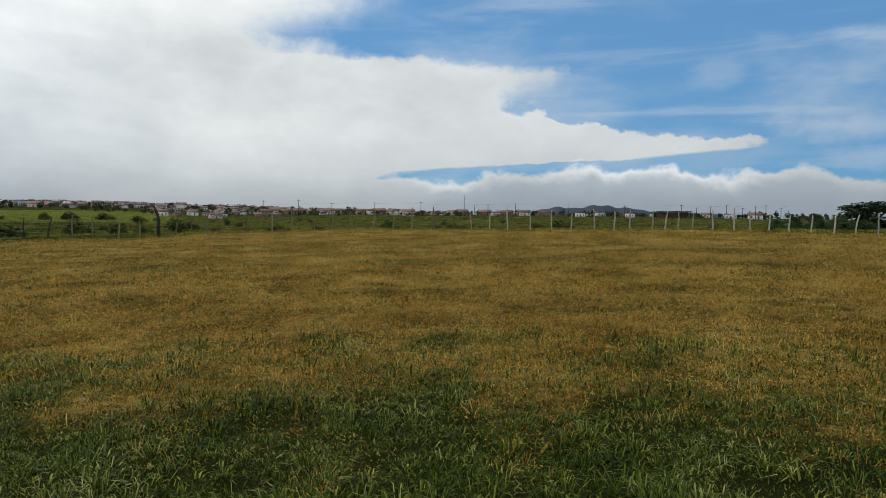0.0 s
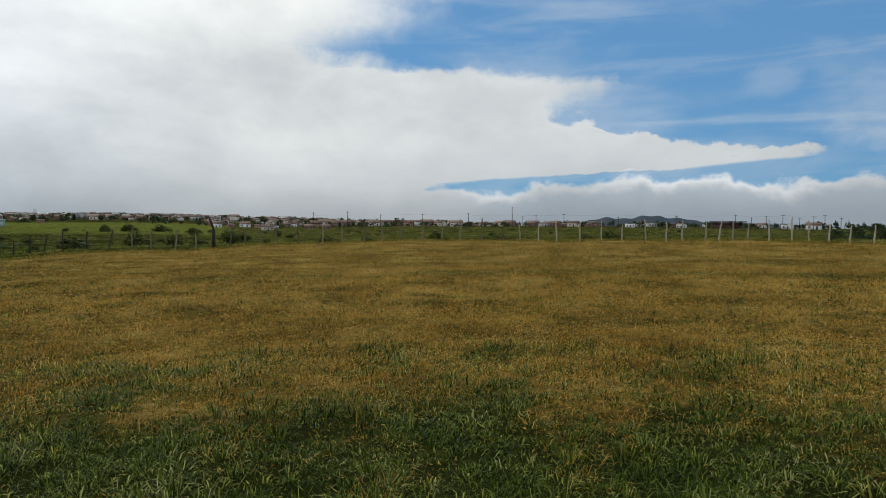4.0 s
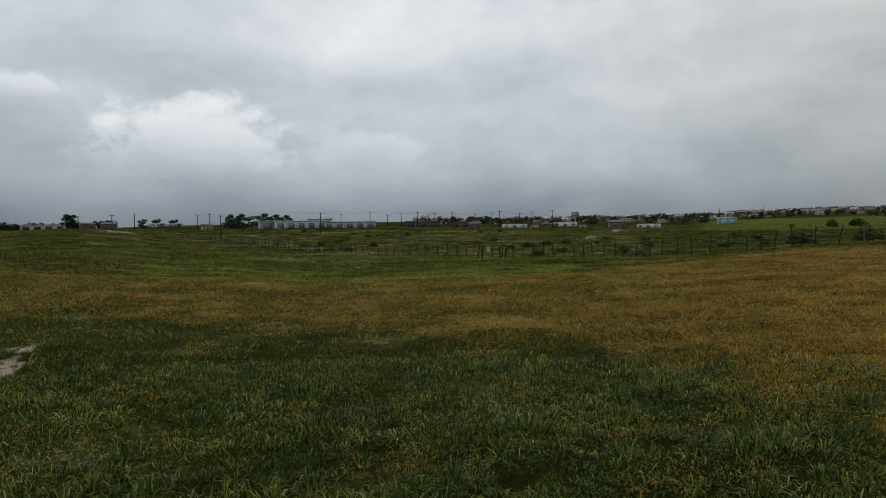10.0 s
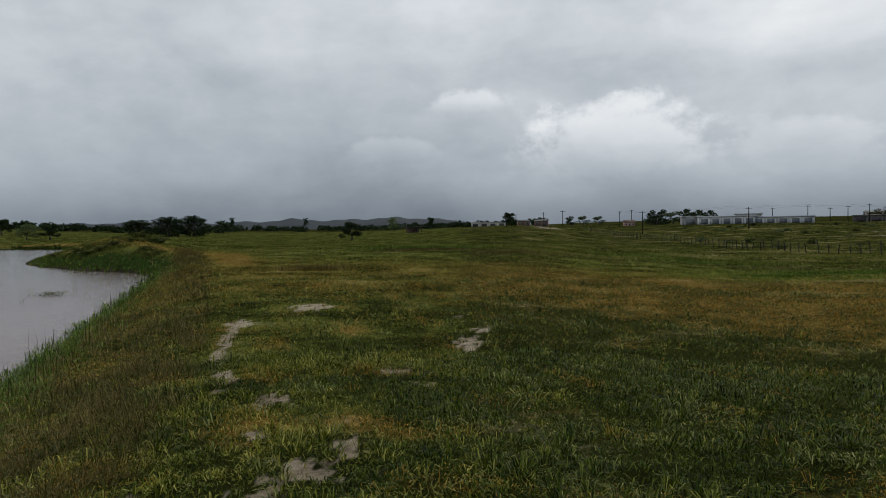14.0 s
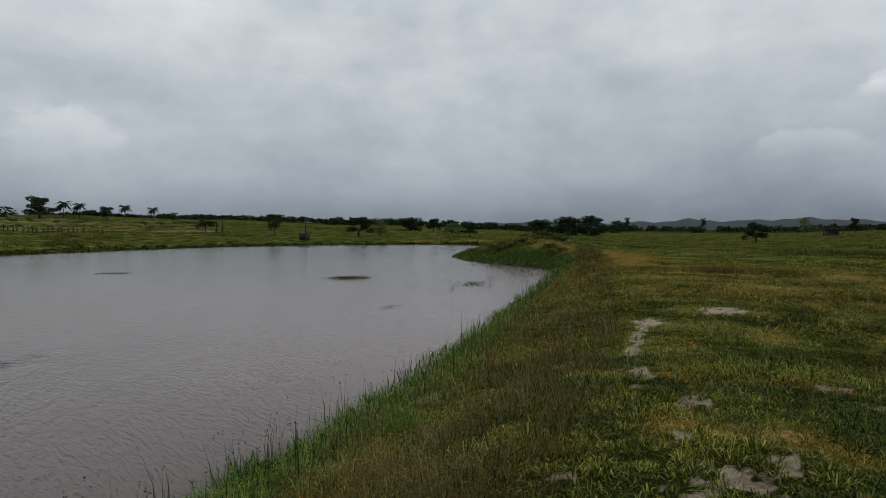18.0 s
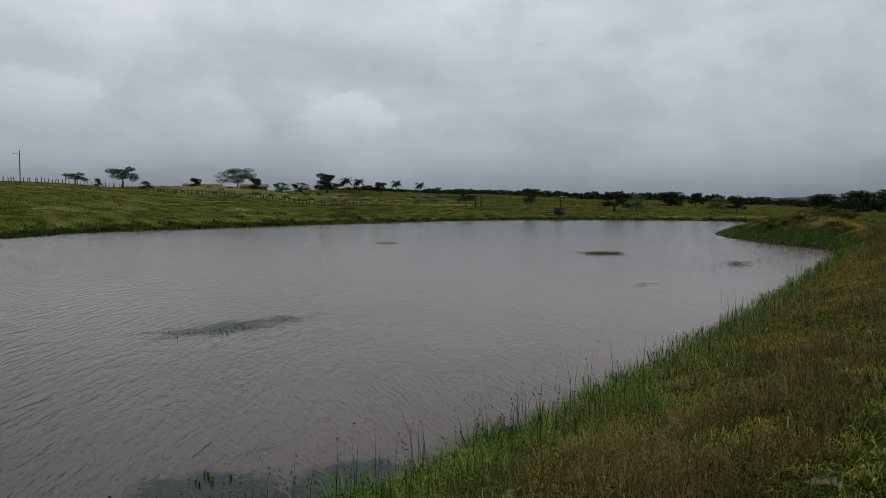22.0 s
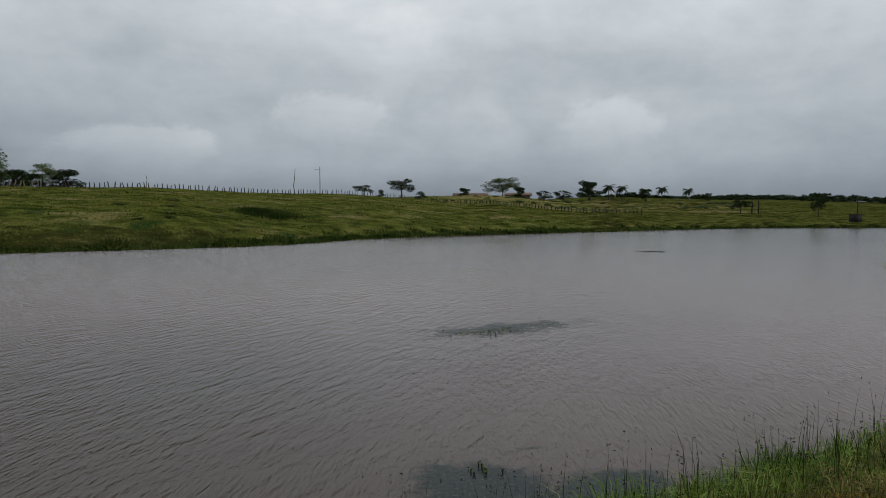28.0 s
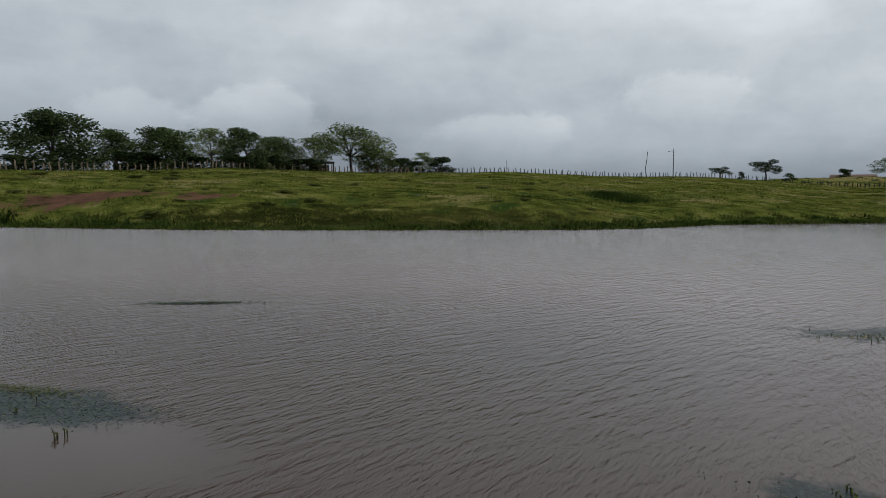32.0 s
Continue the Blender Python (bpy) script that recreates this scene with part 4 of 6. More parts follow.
        z = height(x, y) + rng.uniform(z0, z1, len(x)) * np.clip(0.9 + 0.35 * wavy(x, y, 2.8, 3) + 0.25 * wavy(x, y, 0.8, 2), 0.3, 1.6)
        seeding_parts.append(specks(np.stack([x, y, z], -1), 0.020 + 0.0011 * far, rng, 0.24))
    tagged(new("seeding_grass", mesh_of("seeding_grass", *joined(seeding_parts), SEED)), "reddish brown seeding meadow grass", "grass", kind="stuff")

    # rank grass at the waterline, a mixed dry fringe behind it, and dark seed stalks
    def along(count, t0, t1, o0, o1):
        far = 4.2 * (75 / 4.2) ** rng.uniform(0, 1, count)
        turn = np.radians(rng.uniform(t0, t1, count))
        x, y = -far * np.sin(turn), far * np.cos(turn)
        off = shore_distance(x, y)
        keep = (off > o0) & (off < o1)
        return x[keep], y[keep], np.hypot(x, y)[keep], off[keep]

    x, y, far, off = along(52000, 106, 162, -0.40, 1.7)
    keep = rng.uniform(0, 1, len(x)) < np.clip(1.1 - 0.6 * (off + 0.5 * wavy(x, y, 1.1, 2)), 0.05, 1) * np.clip(0.75 + 0.5 * wavy(x, y, 0.8, 4), 0.15, 1)
    x, y, far, off = x[keep], y[keep], far[keep], off[keep]
    tall = rng.uniform(0.12, 0.30, len(x)) * np.clip(1.0 + 0.45 * wavy(x, y, 1.3, 4) + 0.3 * wavy(x, y, 0.5, 2), 0.35, 1.9) * np.clip(1.15 - 0.25 * off, 0.6, 1.2)
    tagged(new("shore_grass", mesh_of("shore_grass", *tufts(x, y, 8, tall, 0.0050 + 0.0006 * far, 0.05, rng, 0.35), REED)), "tall lush green grass along the waterline", "grass", kind="stuff")
    x, y, far, off = along(42000, 106, 162, 0.5, 3.4)
    keep = rng.uniform(0, 1, len(x)) < np.clip(0.45 + 0.6 * wavy(x, y, 1.6, 6) + 0.3 * wavy(x, y, 0.6, 3), 0.03, 1)
    x, y, far = x[keep], y[keep], far[keep]
    piece = tufts(x, y, 5, rng.uniform(0.12, 0.28, len(x)), 0.0030 + 0.0005 * far, 0.04, rng, 0.3)
    heads = specks(piece[0].reshape(-1, 5, 3)[:, 4], 0.025 + 0.0007 * np.repeat(far, 5), rng, 0.22)
    tagged(new("fringe_grass", mesh_of("fringe_grass", *joined([piece, heads]), FRINGE)), "dull brown and green seeding grass on the pond bank", "grass", kind="stuff")
    x, y, far, off = along(3600, 106, 168, -0.65, 1.2)
    keep = (off > -0.3) | (rng.uniform(0, 1, len(x)) < 0.8 * (far < 12))
    x, y, far = x[keep], y[keep], far[keep]
    piece = blades(x, y, rng.uniform(0.25, 0.62, len(x)) + 0.25 * (off[keep] < -0.1), 0.004 + 0.0004 * far, rng.uniform(0.02, 0.3, len(x)), rng, True)
    heads = specks(np.repeat(piece[0].reshape(-1, 5, 3)[:, 4], 3, 0) - np.stack([np.zeros(3 * len(x)), np.zeros(3 * len(x)), rng.uniform(0, 0.07, 3 * len(x))], -1), 0.022 + 0.0006 * np.repeat(far, 3), rng, 0.3)
    tagged(new("seed_stalks", mesh_of("seed_stalks", *joined([piece, heads]), STALK)), "thin dark seed stalks at the waterline", "grass", kind="stuff")

    # rank growth along the far shore, and rough grass wherever the land goes on
    def rough(count, t0, t1, r0, r1, keep_of, high=1.0):
        far = np.sqrt(rng.uniform(r0 ** 2, r1 ** 2, count)) if r1 / r0 < 3 else r0 * (r1 / r0) ** rng.uniform(0, 1, count)
        turn = np.radians(rng.uniform(t0, t1, count))
        x, y = -far * np.sin(turn), far * np.cos(turn)
        off = shore_distance(x, y)
        keep = (off > 0.05) & (rng.uniform(0, 1, count) < keep_of(x, y, off))
        x, y, far = x[keep], y[keep], far[keep]
        lump = np.clip(1 + 0.6 * wavy(x, y, 6, 3) + 0.3 * wavy(x, y, 2.5, 5), 0.3, 2)
        return blades(x, y, rng.uniform(0.07, 0.22, len(x)) * lump * high, 0.0019 * far * rng.uniform(0.6, 1.5, len(x)), rng.uniform(0.3, 0.95, len(x)), rng, False)

    def clumps(x, y, off):
        return np.clip(0.55 + 0.7 * wavy(x, y, 7, 6) + 0.35 * wavy(x, y, 2.6, 1), 0.12, 1) * (red_bank(x, y) < 0.35 + 0.2 * wavy(x, y, 1.5, 4))

    def rank(x, y, off):
        return np.clip(1.5 - 0.42 * off + 0.5 * wavy(x, y, 5, 2), 0, 1)

    strip = joined([rough(300000, 150, 226, 50, 112, rank, 2.2), rough(60000, 119, 150, 100, 175, rank, 2.4)])
    tagged(new("bank_grass", mesh_of("bank_grass", *strip, FAR_REED)), "rank green grass along the far waterline", "grass", kind="stuff")
    pieces = [rough(200000, 160, 227, 55, 240, clumps), rough(50000, 146, 161, 95, 205, clumps), rough(14000, 143, 162, 200, 330, clumps), rough(150000, 34, 84, 50, 300, clumps), rough(130000, -36, 34, 58, 300, clumps), rough(110000, 84, 127, 60, 300, clumps), rough(50000, 126, 150, 160, 340, clumps)]
    tagged(new("rough_grass", mesh_of("rough_grass", *joined(pieces), ROUGH_GRASS)), "rough tufted grass on the hill and rough land", "grass", kind="stuff")


build_meadow()


# ---- builders of single parts ----
def tube(points, radii, sides=6):
    """A closed round tube through points."""
    points = [Vector(p) for p in points]
    verts, faces = [], []
    for i, p in enumerate(points):
        way = (points[min(i + 1, len(points) - 1)] - points[max(i - 1, 0)]).normalized()
        a = way.orthogonal().normalized() if abs(way.z) > 0.95 else way.cross(Vector((0, 0, 1))).normalized()
        if abs(way.z) > 0.95:
            a = (Vector((1, 0, 0)) - way * way.x).normalized()
        b = way.cross(a)
        for k in range(sides):
            t = 2 * math.pi * k / sides
            verts.append(p + (a * math.cos(t) + b * math.sin(t)) * radii[i])
    for i in range(len(points) - 1):
        for k in range(sides):
            m = (k + 1) % sides
            faces.append((i * sides + k, i * sides + m, (i + 1) * sides + m, (i + 1) * sides + k))
    verts.append(points[0])
    verts.append(points[-1])
    caps = []
    last = (len(points) - 1) * sides
    for k in range(sides):
        m = (k + 1) % sides
        caps.append((len(verts) - 2, m, k))
        caps.append((len(verts) - 1, last + k, last + m))
    return np.array([tuple(v) for v in verts]), [np.array(faces), np.array(caps)]


def box(x0, x1, y0, y1, z0, z1):
    verts = np.array([(x, y, z) for z in (z0, z1) for y in (y0, y1) for x in (x0, x1)], float)
    faces = np.array([(0, 2, 3, 1), (4, 5, 7, 6), (0, 1, 5, 4), (2, 6, 7, 3), (0, 4, 6, 2), (1, 3, 7, 5)])
    return verts, [faces]


def leaves(rng, lobes, count, size, flat=0.0):
    """Loose leaf sprays spread over the shells of some lobes (cx, cy, cz, rx, ry, rz)."""
    lobes = np.array(lobes, float)
    weight = lobes[:, 3] * lobes[:, 5]
    pick = rng.choice(len(lobes), count, p=weight / weight.sum())
    way = rng.normal(size=(count, 3))
    way /= np.linalg.norm(way, axis=1)[:, None]
    depth = 1 - 0.55 * rng.uniform(0, 1, count) ** 2.2
    mid = lobes[pick, :3] + way * lobes[pick, 3:] * depth[:, None] * rng.uniform(0.85, 1.12, count)[:, None]
    u = rng.normal(size=(count, 3))
    u[:, 2] *= 1 - flat
    u /= np.linalg.norm(u, axis=1)[:, None]
    v = np.cross(u, rng.normal(size=(count, 3)) + np.array([0, 0, 2.5 * flat]))
    v /= np.linalg.norm(v, axis=1)[:, None]
    s = (size * rng.uniform(0.55, 1.35, count))[:, None]
    a, b = u * s, v * s * 0.6
    verts = np.stack([mid - a, mid - a * 0.1 - b, mid + a, mid + a * 0.1 + b], 1).reshape(-1, 3)
    i = np.arange(count) * 4
    return verts, [np.stack([i, i + 1, i + 2, i + 3], -1)]


def thing(name, x=0.0, y=0.0, z=0.0):
    ob = new(name)
    ob.location = (x, y, z)
    ob.empty_display_size = 0.3
    return ob


QUEUE = {}


def put(make, key, m, label, category, group=""):
    """Ask for one more of a kind of thing, at pose m; all of them are laid out by lay_out()."""
    QUEUE.setdefault(key, [make, []])[1].append((m, label, category, group))


def lay_out():
    for make, wanted in QUEUE.values():
        model = make()
        for i, (m, label, category, group) in enumerate(wanted):
            ob = copy_thing(model, m) if i < len(wanted) - 1 else model
            ob.matrix_basis = m
            tagged(ob, label, category, group)
    QUEUE.clear()


def stand(bearing, far, wide=1.0, tall=1.0, turn=0.0, sink=0.0, deep=None):
    x, y = spot(bearing, far)
    return Matrix.Translation((x, y, ground_at(x, y) - sink)) @ pose(0, 0, 0, 0, 0, turn) @ Matrix.Diagonal((wide, deep or wide, tall, 1))


def tall_for(bearing, far, top):
    """Height of a thing whose top stands at an elevation of top degrees."""
    return 1.6 + far * math.tan(radians(top)) - ground_at(*spot(bearing, far))


# ---- trees ----
def broadleaf(seed, lobes, count, size, leaf, trunk_top=0.45, thick=0.035, limbs=4, flat=0.0):
    """A tree one metre high and one wide: tapered trunk, limbs into the lobes, crown of loose leaves."""
    def make():
        rng = np.random.RandomState(seed)
        tree = thing("tree")
        bend = rng.uniform(-0.03, 0.03, 4)
        v, f = tube([(0, 0, -0.03), (bend[0], bend[1], trunk_top * 0.35), (bend[2], bend[3], trunk_top * 0.7), (bend[0] * 1.5, bend[3], trunk_top)],
                    [thick * 1.35, thick, thick * 0.85, thick * 0.6], 7)
        part("trunk", shade_smooth(mesh_of("trunk", v, f, BARK)), tree)
        order = sorted(lobes, key=lambda q: -q[3])[:limbs]
        for q in order:
            start = Vector((bend[2], bend[3], trunk_top * 0.72))
            end = Vector(q[:3])
            knee = start.lerp(end, 0.5) + Vector((0, 0, -0.02 + rng.uniform(0, 0.04)))
            v, f = tube([start, knee, end], [thick * 0.55, thick * 0.4, thick * 0.14], 5)
            part("limb", shade_smooth(mesh_of("limb", v, f, BARK)), tree)
        part("crown", mesh_of("crown", *leaves(rng, lobes, count, size, flat), leaf), tree)
        return tree
    return make


def lobes_round(seed, n=11, low=0.32, squash=0.8):
    rng = np.random.RandomState(seed)
    out = []
    for i in range(n):
        a, r = i * 2.4 + rng.uniform(-0.5, 0.5), 0.37 * math.sqrt((i + 0.6) / n)
        z = rng.uniform(low + 0.14, 0.90) if r > 0.16 else rng.uniform(0.6, 0.92)
        k = 1 - 0.55 * max(0, (z - 0.65) / 0.35)
        s = rng.uniform(0.11, 0.21) * (1.0 if n < 20 else 0.8)
        out.append((math.cos(a) * r * k, math.sin(a) * r * k, min(z, 0.97 - s * squash), s, s, s * squash))
    return out


def lobes_umbrella(seed, n=12):
    rng = np.random.RandomState(seed)
    out = []
    for i in range(n):
        a, r = i * 2.4 + rng.uniform(-0.3, 0.3), 0.40 * math.sqrt((i + 0.3) / n)
        s = rng.uniform(0.09, 0.16)
        out.append((math.cos(a) * r, math.sin(a) * r, 0.90 - 1.1 * r * r - rng.uniform(0, 0.46), s, s, s * 0.7))
    return out


TREES = {
    "round": broadleaf(1, lobes_round(1, 20, 0.10), 3400, 0.026, LEAF_DARK),
    "round_b": broadleaf(2, lobes_round(2, 38, -0.14, 0.95), 9500, 0.018, LEAF_MID, 0.4),
    "shaggy": broadleaf(3, lobes_round(9, 48, -0.16, 0.95), 11000, 0.018, LEAF_MID, 0.4, 0.03, 6),
    "dense": broadleaf(4, lobes_round(5, 30, -0.14, 0.9), 4200, 0.026, LEAF_DARK, 0.3, 0.04),
    "umbrella": broadleaf(5, lobes_umbrella(5, 34), 6800, 0.015, LEAF_PALE, 0.42, 0.014, 12, 0.4),
    "umbrella_b": broadleaf(6, lobes_umbrella(6, 17), 2400, 0.024, LEAF_DARK, 0.55, 0.025, 7, 0.5),
    "airy": broadleaf(7, lobes_round(8, 36, 0.05, 0.6), 5000, 0.017, LEAF_PALE, 0.45, 0.022, 9, 0.3),
    "far": broadleaf(8, lobes_round(12, 9, 0.0, 0.8), 420, 0.062, LEAF_DARK, 0.3, 0.04, 2),
    "far_b": broadleaf(9, lobes_round(14, 9, 0.05, 0.8), 380, 0.062, LEAF_MID, 0.35, 0.04, 2),
}


def palm():
    rng = np.random.RandomState(21)
    tree = thing("palm_tree")
    v, f = tube([(0, 0, -0.02), (0.015, 0, 0.4), (0.02, 0.01, 0.86)], [0.034, 0.026, 0.020], 7)
    part("trunk", shade_smooth(mesh_of("trunk", v, f, BARK)), tree)
    for k in range(26):
        a = k * 2.4
        up = rng.uniform(-0.6, 1.1)
        spine = [Vector((0.02, 0.01, 0.85)) + Vector((math.cos(a) * 0.5 * s, math.sin(a) * 0.5 * s, up * 0.40 * s - 0.30 * s * s)) for s in (0, 0.25, 0.5, 0.75, 1.0)]
        verts, faces = [], []
        for i, p in enumerate(spine):
            w = (0.014, 0.060, 0.078, 0.055, 0.006)[i]
            out = Vector((-math.sin(a), math.cos(a), 0)) * w
            verts += [p + out - Vector((0, 0, w * 0.5)), p, p - out - Vector((0, 0, w * 0.5))]
        for i in range(4):
            faces += [(3 * i, 3 * i + 3, 3 * i + 4, 3 * i + 1), (3 * i + 1, 3 * i + 4, 3 * i + 5, 3 * i + 2)]
        part("frond", mesh_of("frond", [tuple(q) for q in verts], [np.array(faces)], PALM_LEAF), tree)
    return tree


def shrub(seed, leaf):
    def make():
        rng = np.random.RandomState(seed)
        bush = thing("bush")
        for k in range(3):
            a = k * 2.1 + 0.4
            v, f = tube([(0, 0, -0.05), (math.cos(a) * 0.1, math.sin(a) * 0.1, 0.2), (math.cos(a) * 0.22, math.sin(a) * 0.22, 0.45)], [0.015, 0.010, 0.006], 5)
            part("stem", mesh_of("stem", v, f, BARK), bush)
        lobes = [(rng.uniform(-0.3, 0.3), rng.uniform(-0.3, 0.3), rng.uniform(0.08, 0.62), rng.uniform(0.12, 0.24), rng.uniform(0.12, 0.24), rng.uniform(0.12, 0.28)) for _ in range(11)]
        part("crown", mesh_of("crown", *leaves(rng, lobes, 620, 0.055), leaf), bush)
        return bush
    return make


def plant(kind, bearing, far, top, wide, label, turn=None, group=""):
    """A tree at a bearing and distance, its top at an elevation, its crown so many degrees wide."""
    tall = max(1.2, tall_for(bearing, far, top))
    m = stand(bearing, far, 2.5 * far * math.tan(radians(wide / 2)), tall, bearing * 7 if turn is None else turn)
    put(palm if kind == "palm" else TREES[kind], kind, m, label, "palm" if kind == "palm" else "tree", group)


# the row on top of the hill across the pond
for row in (("shaggy", 219.3, 118, 6.1, 5.2, "large dark leafy tree behind the hill fence"), ("round_b", 215.2, 126, 4.85, 3.3, "shaggy green tree in the hilltop row"),
            ("shaggy", 211.8, 124, 5.2, 4.3, "broad green tree in the hilltop row"), ("airy", 208.6, 130, 5.3, 3.3, "airy pale green tree in the hilltop row"),
            ("round_b", 205.9, 128, 5.35, 3.5, "green tree in the hilltop row"), ("shaggy", 203.6, 140, 4.8, 2.9, "dark leafy tree beside a small white house"),
            ("airy", 200.8, 138, 4.8, 2.9, "thin-crowned tree beside a low shed"), ("umbrella", 197.9, 146, 5.9, 5.0, "tall flat-topped tree with pale open crown"),
            ("round_b", 196.0, 152, 3.95, 2.7, "low rounded dark green tree"), ("dense", 194.1, 156, 3.2, 1.8, "low dark bushy tree by the hill fence"),
            ("airy", 192.3, 170, 3.7, 1.5, "small pale airy tree on the hilltop"), ("dense", 191.0, 172, 3.3, 2.1, "low dark bushy tree on the hilltop")):
    plant(*row[:4], row[4] * 1.18, row[5], group="trees on the hilltop")
for b, far, top, wide in ((221.5, 116, 2.5, 1.2), (213.5, 122, 2.9, 2.0), (209.9, 122, 2.7, 1.8), (206.9, 124, 2.8, 1.6), (204.6, 128, 3.0, 1.8), (201.6, 132, 2.7, 1.4), (193.2, 160, 2.6, 1.0)):
    plant("dense", b, far, top + 0.35, wide * 2.1, "low dark undergrowth shrub under the hilltop trees", group="trees on the hilltop")
# beyond the crest, to the palms
for row in (("umbrella_b", 169.4, 255, 2.55, 1.4, "small flat-topped dark tree behind the hill"), ("umbrella_b", 166.3, 250, 3.12, 1.9, "tall flat-topped dark tree on the skyline"),
            ("far", 168.0, 262, 2.1, 0.6, "low dark bush on the skyline"), ("far", 164.8, 270, 1.95, 1.0, "low dark bush on the skyline"), ("umbrella", 158.3, 330, 3.15, 2.7, "broad pale flat-topped tree by the farmhouse"),
            ("dense", 161.3, 330, 2.2, 1.0, "dark bush beside the farmhouse"), ("dense", 156.9, 335, 2.3, 1.1, "dark bush beside the farmhouse"), ("round", 151.4, 345, 2.75, 2.1, "dense round dark green tree"),
            ("palm", 149.9, 350, 2.4, 0.95, "coconut palm with drooping fronds"), ("palm", 148.9, 352, 2.3, 0.9, "coconut palm with drooping fronds"),
            ("palm", 145.9, 360, 2.18, 0.85, "coconut palm with drooping fronds"), ("palm", 144.0, 362, 2.03, 0.8, "coconut palm with drooping fronds"),
            ("round", 147.1, 345, 2.08, 1.25, "round dark tree between the palms"), ("far", 153.4, 360, 2.0, 1.4, "dark bush on the skyline"), ("far", 154.9, 360, 2.0, 1.2, "dark bush on the skyline"),
            ("far", 142.6, 380, 1.7, 0.9, "dark bush on the skyline")):
    plant(*row, group="trees beyond the hill" if row[0] != "palm" else "palms")
# pasture trees behind the head of the pond
for row in (("umbrella_b", 140.3, 196, 1.3, 1.3, "small tree with a dark flat crown"), ("umbrella_b", 135.2, 190, 1.5, 0.95, "slim tree with a small dark crown"),
            ("round", 128.6, 215, 1.4, 2.0, "dark round pasture tree"), ("airy", 126.9, 215, 1.1, 1.4, "light green pasture tree"), ("dense", 124.5, 300, 1.33, 2.1, "broad dark pasture tree"),
            ("round", 122.6, 290, 1.28, 1.15, "dark round pasture tree"), ("airy", 121.1, 210, 0.9, 1.6, "light green pasture tree"), ("round", 119.7, 208, 0.88, 1.4, "dark round pasture tree"),
            ("dense", 114.0, 270, 1.12, 2.2, "broad dark tree near the dam's end"), ("dense", 111.9, 275, 1.35, 2.3, "broad dark tree near the dam's end"), ("dense", 110.1, 280, 1.42, 2.1, "broad dark tree near the dam's end"),
            ("far", 108.0, 420, 1.05, 1.6, "dark tree at the edge of the plain"), ("round", 98.1, 180, 0.82, 1.7, "lone dark tree standing in the pasture"), ("round", 91.7, 330, 1.05, 0.8, "small dark tree near an open shed"),
            ("airy", 94.8, 400, 1.1, 0.9, "pale small tree on the plain"), ("round", 85.4, 290, 1.32, 1.15, "dark tree beside brick huts")):
    plant(*row, group="pasture trees")
for b, top in ((107.3, 1.36), (101.7, 1.25)):
    plant("palm", b, 520, top - 0.12, 0.42, "tall thin palm on the plain", group="palms")
for row in (("far", 74.4, 300, 1.3, 1.1), ("far", 73.6, 305, 1.35, 1.2), ("far_b", 72.8, 300, 1.1, 1.3), ("far", 71.9, 305, 1.35, 1.4), ("far", 71.0, 305, 1.25, 1.3), ("far", 70.2, 310, 1.2, 1.2), ("far", 74.0, 295, 0.9, 1.6), ("far", 71.4, 300, 0.95, 1.8),
            ("far_b", 79.6, 330, 0.9, 1.0), ("far_b", 78.4, 340, 0.85, 1.0), ("far", 80.6, 320, 0.95, 0.8)):
    plant(*row, "dark tree behind the white buildings", group="trees behind the white buildings")
# the tree and thicket past the east end of the fence
plant("dense", -31.2, 112, 1.85, 4.6, "broad dark green tree behind the field fence", 20)
for b, far, top, wide in ((-33.5, 105, 0.9, 2.2), (-29.4, 104, 0.7, 1.8), (-27.9, 100, 0.98, 1.7), (-26.6, 102, 0.7, 1.5), (-25.4, 108, 0.55, 1.6), (-30.8, 100, 0.5, 2.0)):
    plant("round_b", b, far, top, wide, "leafy green thicket tree behind the field fence", group="thicket trees")
# bushes: in the rough land past the fences, single and scattered
rng = np.random.RandomState(33)
for b, far, wide, tall in ((30.9, 78, 4.2, 1.5), (26.8, 86, 3.6, 2.2), (24.4, 90, 2.6, 1.8), (22.6, 120, 3.2, 1.6), (20.4, 84, 3.0, 2.0), (19.4, 140, 4.0, 1.7), (16.8, 185, 2.8, 2.0), (29.0, 230, 4.2, 2.8), (27.4, 238, 6.0, 3.0),
                            (25.2, 236, 6.5, 2.8), (23.0, 215, 5.0, 2.4), (12.5, 96, 2.2, 0.9), (9.9, 98, 2.6, 0.9), (4.3, 150, 3.4, 2.2), (-1.0, 110, 3.2, 1.8), (-9.6, 100, 2.8, 1.9), (-2.4, 96, 2.4, 1.0), (-21.0, 120, 3.0, 1.2), (-14.0, 105, 3.2, 0.9)):
    put(shrub(51, WEED_LEAF), "bush", stand(b, far, wide, tall, b * 9), "green bush in the rough grass", "bush", "scattered bushes")
for _ in range(80):
    b, far = rng.uniform(34, 80), 75 * 3.2 ** rng.uniform(0, 1)
    x, y = spot(b, far)
    if y < 47 + 0.04 * x:
        continue
    size = rng.uniform(0.5, 1.7)
    put(*((shrub(51, WEED_LEAF), "bush") if rng.uniform() < 0.6 else (shrub(53, LEAF_PALE), "bush_c")), stand(b, far, size * 1.9, size * 0.75, rng.uniform(0, 360)),
        "low scrub bush in the rough grass", "bush", "scattered bushes")
for _ in range(40):
    b, far = rng.uniform(-26, 34), rng.uniform(75, 260)
    size = rng.uniform(0.7, 1.8)
    put(shrub(51, WEED_LEAF), "bush", stand(b, far, size * 1.6, size * 0.7, rng.uniform(0, 360)), "low scrub bush in the rough grass", "bush", "scattered bushes")
